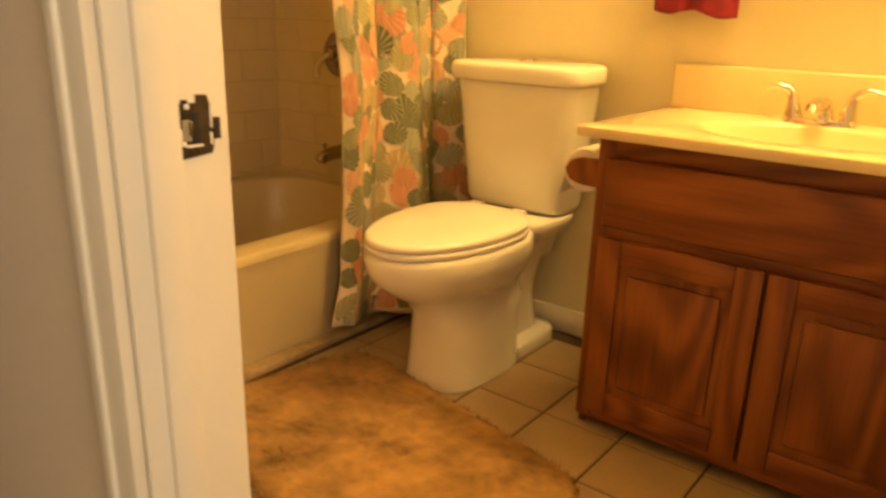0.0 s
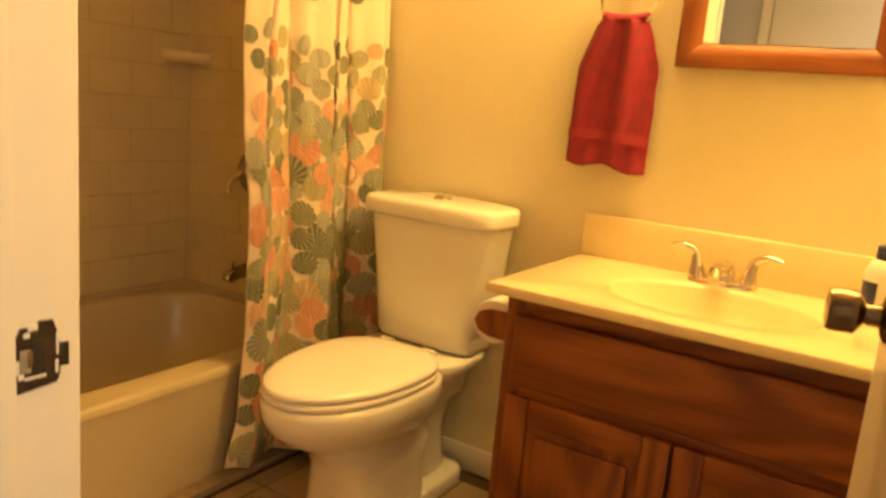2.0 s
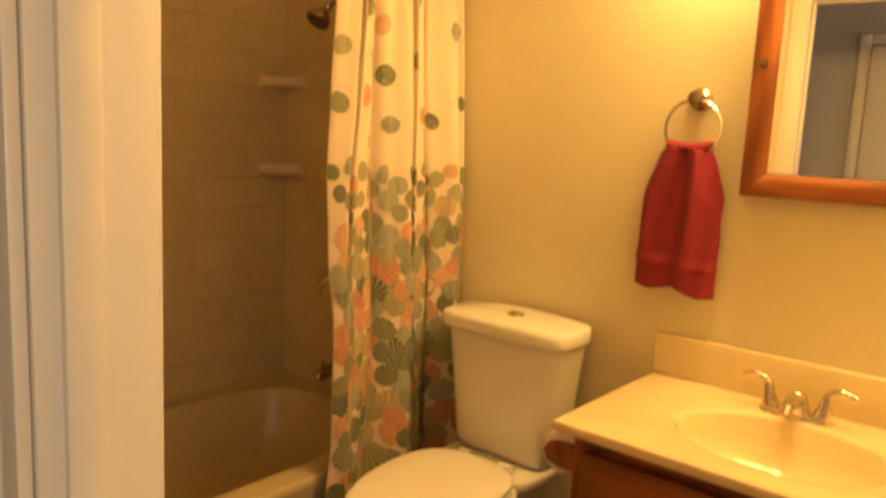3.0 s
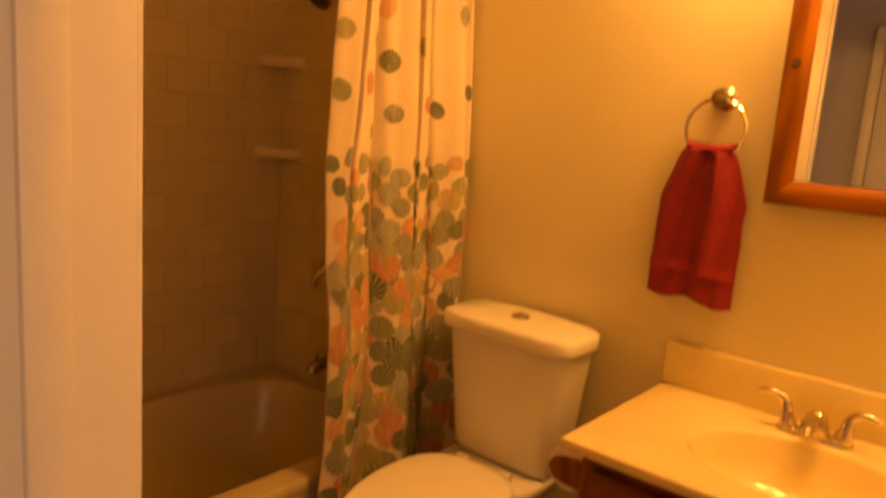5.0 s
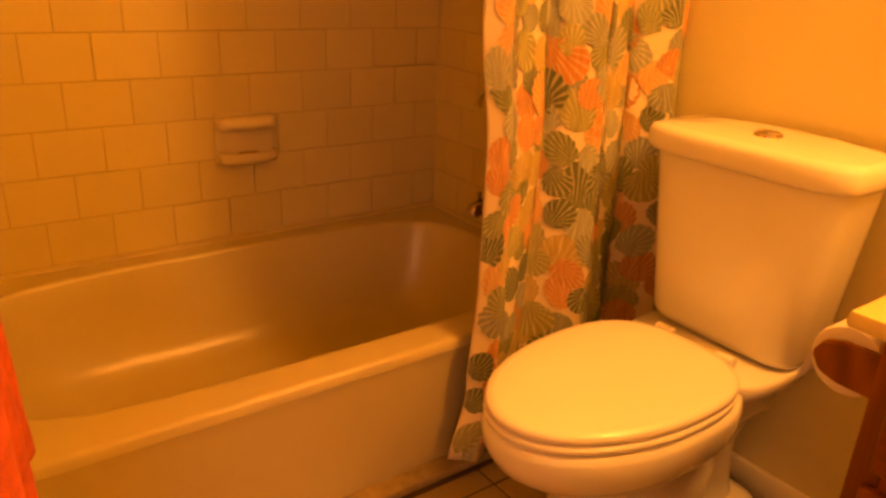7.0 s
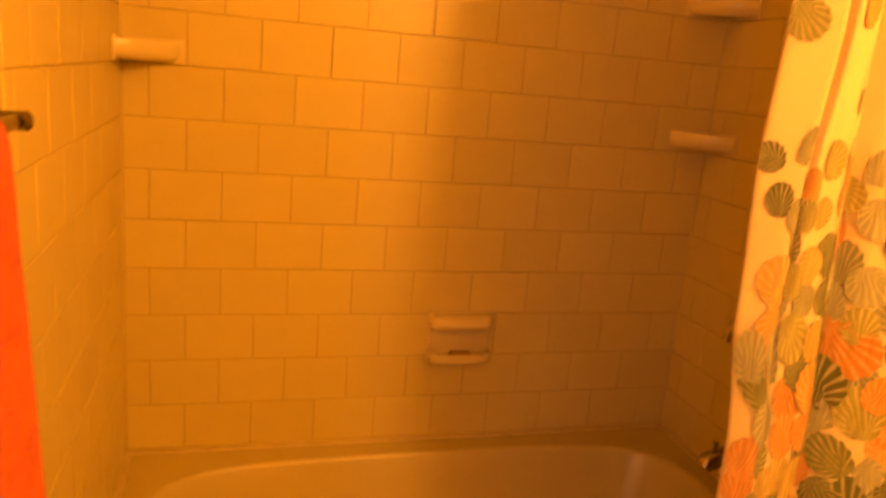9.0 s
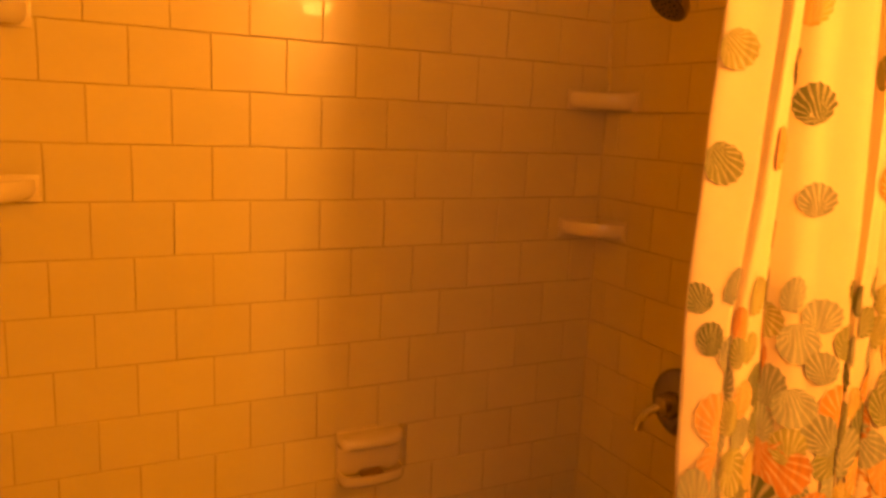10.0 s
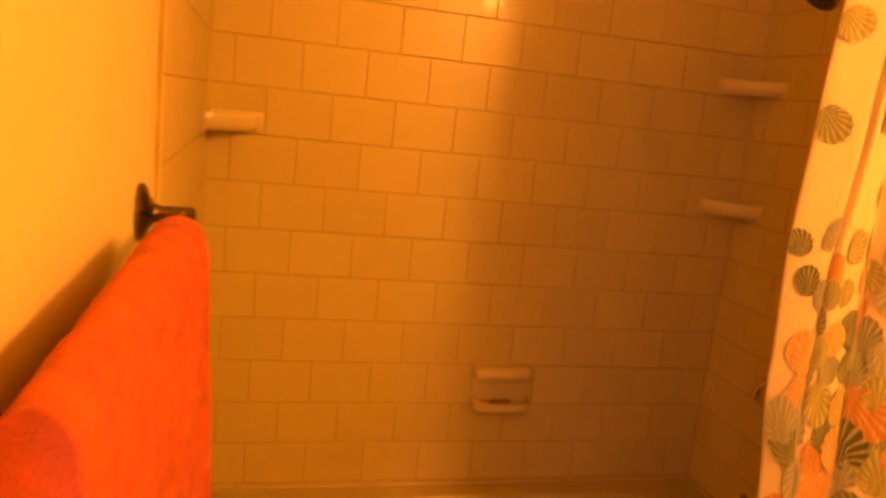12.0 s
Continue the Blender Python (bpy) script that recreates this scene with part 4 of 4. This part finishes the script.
# ---- mirror cabinet and the lamp above ----
def mirror_cabinet():
    t = thing("mirror_cabinet", "oak-framed mirror cabinet hung above the vanity", "mirror cabinet")
    x0, x1, z0, z1 = 1.872, 2.358, 1.286, 1.925
    yb, yf, w = L + 0.007, L - 0.014, 0.062
    part("body", boxed(x0 + 0.012, x1 - 0.012, yf + 0.012, yb, z0 + 0.012, z1 - 0.012), OAK_Z, t)
    fr = thing("frame", "", "")
    fr.parent = t
    def bar(pts, m):
        b = bmesh.new()
        sec = [(0.0, yf + 0.011), (0.0, yf + 0.003), (0.006, yf - 0.004), (0.030, yf - 0.006), (0.046, yf), (0.054, yf + 0.006), (w, yf + 0.0085), (w, yf + 0.011)]
        rings = []
        for (x, z), (nx, nz) in pts:
            rings.append([(x + nx * a, y, z + nz * a) for a, y in sec])
        loft(b, rings, True, True)
        part("moulding", b, m, fr, "", True, 40)
    P = {"bl": ((x0, z0), (1, 1)), "br": ((x1, z0), (-1, 1)), "tl": ((x0, z1), (1, -1)), "tr": ((x1, z1), (-1, -1))}
    for a, b, m in (("bl", "br", OAK_X), ("tl", "tr", OAK_X), ("bl", "tl", OAK_Z), ("br", "tr", OAK_Z)):
        bar([P[a], P[b]], m)
    part("mirror_glass", boxed(x0 + w - 0.003, x1 - w + 0.003, yf + 0.0065, yf + 0.0105, z0 + w - 0.003, z1 - w + 0.003), MIRROR, t, "clear silvered mirror glass")
    glass = t.children[-1]
    knob = part("knob", lathe(bmesh.new(), (x0 + 0.03, yf - 0.005, 1.607), (0, -1, 0), [(0, 0.007), (0.008, 0.006), (0.014, 0.011), (0.02, 0.009)], 16), BRONZE, t, "small dark metal knob")
    # the mirrored door stands a little ajar, hinged at the right
    swing = Matrix.Translation((x1 + 0.012, yf, 0)) @ Matrix.Rotation(radians(3.8), 4, "Z") @ Matrix.Translation((-x1, -yf, 0))
    for ob in (fr, glass, knob):
        ob.matrix_world = swing


mirror_cabinet()


def vanity_light():
    t = thing("vanity_light", "wall light bar with three frosted bulbs above the mirror", "wall lamp")
    part("back_plate", boxed(1.80, 2.43, L - 0.02, L + 0.0085, 2.03, 2.13, 0.006, 3), NICKEL, t)
    for x in (1.885, 2.115, 2.345):
        part("socket", lathe(bmesh.new(), (x, L - 0.02, 2.08), (0, -1, 0), [(0, 0.03), (0.07, 0.028), (0.08, 0.02)], 20), NICKEL, t)
        bm = bmesh.new()
        bmesh.ops.create_uvsphere(bm, u_segments=18, v_segments=12, radius=0.060, matrix=Matrix.Translation((x, L - 0.135, 2.08)))
        part("bulb", bm, BULB, t, "glowing frosted globe bulb")


vanity_light()


# ---- towel bar and bath towel ----
BAR_Z, BAR_Y = 1.278, 0.042


def towel_bar():
    t = thing("towel_bar", "dark bronze towel bar on the cream wall", "towel bar")
    for x, f in ((1.024, 1.0), (1.625, 1.0)):
        prof = [(0, 0.035), (0.005, 0.035), (0.009, 0.031), (0.013, 0.020), (0.018, 0.012), (0.026, 0.009), (0.044, 0.0095), (0.060, 0.010), (0.064, 0.006)]
        part("mount", lathe(bmesh.new(), (x, -0.009, BAR_Z), (0, 1, 0), [(a * f, r) for a, r in prof], 24), BRONZE, t)
    part("bar", tube(bmesh.new(), [(1.019, BAR_Y, BAR_Z), (1.630, BAR_Y, BAR_Z)], 0.0075, 14), BRONZE, t)


towel_bar()


def bath_towel():
    t = thing("bath_towel", "coral red terry bath towel folded over the towel bar", "towel")
    x0, x1 = 1.205, 1.655
    nx = 90
    def row(depth, z, amp, k, flare=0.0, hang=0.0):
        """One level of the cloth: depth 0 at the wall fall, 1 at the front fall."""
        out = []
        for i in range(nx + 1):
            q = i / nx
            x = x0 + (x1 - x0) * q
            front = BAR_Y + 0.020 + 0.018 * (1 - q) + flare * (1 - q) + hang
            back = BAR_Y - 0.018
            y = back + (front - back) * depth
            y += amp * (math.sin(q * 19 + 0.7 * k) + 0.6 * math.sin(q * 37 + 1.3 * k))
            out.append((x + 0.006 * math.sin(z * 9), y + 0.0015 * noise.noise((i * 0.25, z * 14, 1.0)), z))
        return out
    zf, zb = 0.60, 0.72
    outer = []
    for j in range(30):
        h = j / 29
        outer.append(row(0.0, zb + (BAR_Z - 0.005 - zb) * h, 0.0006, 0.3))
    for j in range(1, 8):
        a = math.pi * j / 8
        outer.append(row(0.5 - 0.5 * math.cos(a), BAR_Z + 0.030 * math.sin(a), 0.0004, 0.2))
    for j in range(44):
        h = j / 43
        outer.append(row(1.0, BAR_Z - 0.005 - (BAR_Z - 0.005 - zf) * h, 0.003 + 0.007 * h, 1.2 * h, 0.020 * h, 0.004 * h))
    bm = bmesh.new()
    vr = [[bm.verts.new(p) for p in r] for r in outer]
    for a, b in zip(vr, vr[1:]):
        for k in range(nx):
            bm.faces.new((a[k], a[k + 1], b[k + 1], b[k]))
    # the folded edges close the near and far ends of the two falls
    for e in (0, -1):
        front = [r[e] for r in vr[36:]]
        back = [r[e] for r in vr[:31]][::-1]
        n = len(back)
        top = [r[e] for r in vr[30:37]]
        bm.faces.new(top)
        for k in range(n - 1):
            bm.faces.new((back[k], back[k + 1], front[k + 1], front[k]))
    cloth = part("cloth", bm, CORAL, t, "", True, 60)
    cloth.modifiers.new("thickness", "SOLIDIFY").thickness = 0.004


bath_towel()


# ---- door ----
def door():
    d = structure("door_1", boxed(0.0, 0.035, 0.0, 0.71, 0.01, 2.03, 0.002), TRIM, "white painted hinged door standing open", "door")
    d.matrix_world = pose(2.545, 0.004, 0.0, 0, 0, 9.0)
    k = part("door_knob", lathe(bmesh.new(), (0.0, 0.650, 0.932), (-1, 0, 0), [(0, 0.033), (0.005, 0.033), (0.010, 0.026), (0.014, 0.013), (0.030, 0.012), (0.034, 0.020), (0.040, 0.027), (0.066, 0.0275), (0.072, 0.025), (0.074, 0.012)], 30), BRONZE, d, "dark bronze door knob")
    part("door_knob", lathe(bmesh.new(), (0.035, 0.650, 0.932), (1, 0, 0), [(0, 0.033), (0.005, 0.033), (0.010, 0.026), (0.014, 0.013), (0.030, 0.012), (0.034, 0.020), (0.040, 0.027), (0.062, 0.0265), (0.066, 0.012)], 30), BRONZE, d, "dark bronze door knob")
    part("latch_plate", boxed(0.006, 0.029, 0.7095, 0.7115, 0.903, 0.961, 0.0005), PLATE, d)
    for z in (0.2, 1.0, 1.82):
        part("hinge", tube(bmesh.new(), [(-0.005, -0.002, z), (-0.005, -0.002, z + 0.09)], 0.006, 10), BRONZE, d)
    # hall door seen in the mirror
    h = structure("door_2", boxed(1.95, 2.70, -1.499, -1.465, 0.01, 2.03, 0.002), TRIM, "closed white painted hall door", "door")
    bm = boxed(1.885, 1.945, -1.499, -1.478, 0.0, 2.10, 0.003)
    box(bm, 2.705, 2.765, -1.499, -1.478, 0.0, 2.10, 0.003)
    box(bm, 1.946, 2.704, -1.499, -1.478, 2.04, 2.10, 0.003)
    structure("door_frame_hall", bm, TRIM, "white painted frame of the hall door", "door frame")
    part("door_knob", lathe(bmesh.new(), (2.02, -1.465, 0.93), (0, 1, 0), [(0, 0.03), (0.03, 0.012), (0.04, 0.027), (0.065, 0.02)], 20), BRONZE, h)


door()


# ---- rug ----
def rug():
    t = thing("bath_rug", "tan and brown shaggy bath rug on the floor tiles", "rug")
    cx, cy, a, b = 0.0, 0.0, 0.455, 0.290
    bm = bmesh.new()
    loft(bm, [rounded(cx, cy, a + q, b + q, z, 80, 7) for q, z in ((-0.01, 0.0), (0.0, 0.004), (0.0, 0.009), (-0.01, 0.011), (-0.20, 0.011))])
    part("backing", bm, RUG, t)
    # clumped surface of the pile, rounded off at the border
    bm = bmesh.new()
    rings = []
    for q in [k / 46 for k in range(1, 47)]:
        ring = []
        for x, y, _ in rounded(0.0, 0.0, a * q, b * q, 0.0, 150, 7):
            edge = min(1.0, (1 - q) / 0.07)
            lump = 0.0055 * noise.noise((x * 16, y * 16, 0.0)) + 0.004 * noise.noise((x * 42, y * 42, 2.0)) + 0.0025 * noise.noise((x * 110, y * 110, 5.0))
            ring.append((cx + x * 1.01, cy + y * 1.01, 0.010 + 0.016 * math.sqrt(edge) + lump * min(1.0, edge + 0.2)))
        rings.append(ring)
    loft(bm, rings[::-1], False, True)
    part("shag", bm, RUG, t, "", True, 180)
    rng = random.Random(4)
    verts, faces = [], []
    while len(verts) < 3 * 16000:
        x, y = rng.uniform(-a, a), rng.uniform(-b, b)
        if abs(x / a) ** 7 + abs(y / b) ** 7 > 1.02:
            continue
        clump = noise.noise((x * 9, y * 9, 0.0))
        ang = rng.uniform(0, 2 * math.pi)
        lean = Vector((math.cos(ang), math.sin(ang), 0)) * rng.uniform(0.003, 0.010) + Vector((noise.noise((x * 14, y * 14, 3.0)), noise.noise((x * 14, y * 14, 9.0)), 0)) * 0.014
        p = Vector((cx + x, cy + y, 0.013))
        side = Vector((-math.sin(ang), math.cos(ang), 0)) * 0.0026
        i = len(verts)
        verts += [p - side, p + side, p + lean + Vector((0, 0, 0.012 + 0.004 * rng.random() + 0.006 * clump))]
        faces.append((i, i + 1, i + 2))
    me = bpy.data.meshes.new("shag_fibre")
    me.from_pydata(verts, [], faces)
    me.materials.append(RUG)
    pile = new("shag_fibre", me)
    pile.parent = t
    tagged(pile, "tangled tan and brown pile", kind="stuff")
    t.matrix_world = pose(1.405, 0.622, 0.0, 0, 0, -11.0)


rug()


# ---- tiles: each a piece of its own ----
def tile_mesh(name, w, h, d, material, bev):
    """A tile in its own x (width), y (height), front at z = 0."""
    me = bpy.data.meshes.new(name)
    x, y, b = w / 2, h / 2, bev
    v = [(-x, -y, -d), (x, -y, -d), (x, y, -d), (-x, y, -d), (-x, -y, -b), (x, -y, -b), (x, y, -b), (-x, y, -b), (-x + b, -y + b, 0), (x - b, -y + b, 0), (x - b, y - b, 0), (-x + b, y - b, 0)]
    f = [(8, 9, 10, 11), (4, 5, 9, 8), (5, 6, 10, 9), (6, 7, 11, 10), (7, 4, 8, 11), (0, 1, 5, 4), (1, 2, 6, 5), (2, 3, 7, 6), (3, 0, 4, 7)]
    me.from_pydata(v, [], f)
    me.materials.append(material)
    return me


TW, TH, G = 0.164, 0.120, 0.0027
MESHES = {}
rng = random.Random(2)


def lay(wall, origin, right, length, phase, z0, z1, zref):
    """Tiles in running bond on a wall: origin at the lower start, right the way along it."""
    origin, right = Vector(origin), Vector(right)
    normal = right.cross(Vector((0, 0, 1)))
    i0, i1 = math.floor((z0 - zref) / TH), math.ceil((z1 - zref) / TH)
    for i in range(i0, i1):
        za, zb = max(z0, zref + i * TH), min(z1, zref + (i + 1) * TH)
        if zb - za < 0.012:
            continue
        start = phase + (0.5 if i % 2 else 0.0) * TW
        k = math.floor(-start / TW)
        while start + k * TW < length:
            a, b = max(0.0, start + k * TW), min(length, start + (k + 1) * TW)
            k += 1
            if length - b < 0.025:
                b = length
            if a == 0.0 and b < 0.025 or length - a < 0.025:
                continue
            if 0.0 < a < 0.025:
                a = 0.0
            key = (round(b - a - G, 4), round(zb - za - G, 4))
            if key not in MESHES:
                MESHES[key] = tile_mesh("tile", key[0], key[1], 0.008, TILE, 0.0011)
            ob = new("tile", MESHES[key])
            c = origin + right * ((a + b) / 2) + Vector((0, 0, (za + zb) / 2)) + normal * 0.0
            m = Matrix((right, Vector((0, 0, 1)), normal)).transposed().to_4x4()
            tilt = Euler((rng.uniform(-0.0022, 0.0022), rng.uniform(-0.0022, 0.0022), 0)).to_matrix().to_4x4()
            ob.matrix_world = Matrix.Translation(c) @ m @ tilt
            ob.parent = wall


ZREF = 1.44
lay(wall_west, (0, 0, 0), (0, 1, 0), L, 0.0578, 0.345, ZT, ZREF)
lay(wall_north, (0, L, 0), (1, 0, 0), TUB + 0.03, 0.06, 0.345, ZT, ZREF)
lay(wall_south, (TUB + 0.03, 0, 0), (-1, 0, 0), TUB + 0.03, 0.04, 0.345, ZT, ZREF)
# grout bed behind the end-wall tiles
structure("grout_bed_north", boxed(0.0, TUB + 0.029, L + 0.0022, L + 0.0088, 0.33, ZT), GROUT, "grout behind the shower end tiles", "grout")
bm = boxed(-0.003, 0.0045, L - 0.0045, L + 0.003, 0.352, ZT, 0.0015)
box(bm, -0.003, 0.0045, -0.003, 0.0045, 0.352, ZT, 0.0015)
structure("corner_grout", bm, mat("corner_sealant", (0.54, 0.45, 0.28), 0.6, vary=0.1, scale=14), "narrow grout beads in the tiled corners", "grout")
structure("grout_bed_south", boxed(0.0, TUB + 0.029, -0.0088, -0.0022, 0.33, ZT), GROUT, "grout behind the shower end tiles", "grout")

FT = 0.213
fm = tile_mesh("floor_tile", FT - 0.006, FT - 0.006, 0.006, FTILE, 0.0018)
for i in range(-5, 5):
    for j in range(-5, 4):
        x, y = 1.842 + (i + 0.5) * FT, 0.838 + (j + 0.5) * FT
        if x < TUB or x > EAST or y < -0.05 or y > L:
            continue
        ob = new("floor_tile", fm)
        ob.matrix_world = Matrix.Translation((x, y, 0.0)) @ Euler((rng.uniform(-0.003, 0.003), rng.uniform(-0.003, 0.003), 0)).to_matrix().to_4x4()
        ob.parent = floor
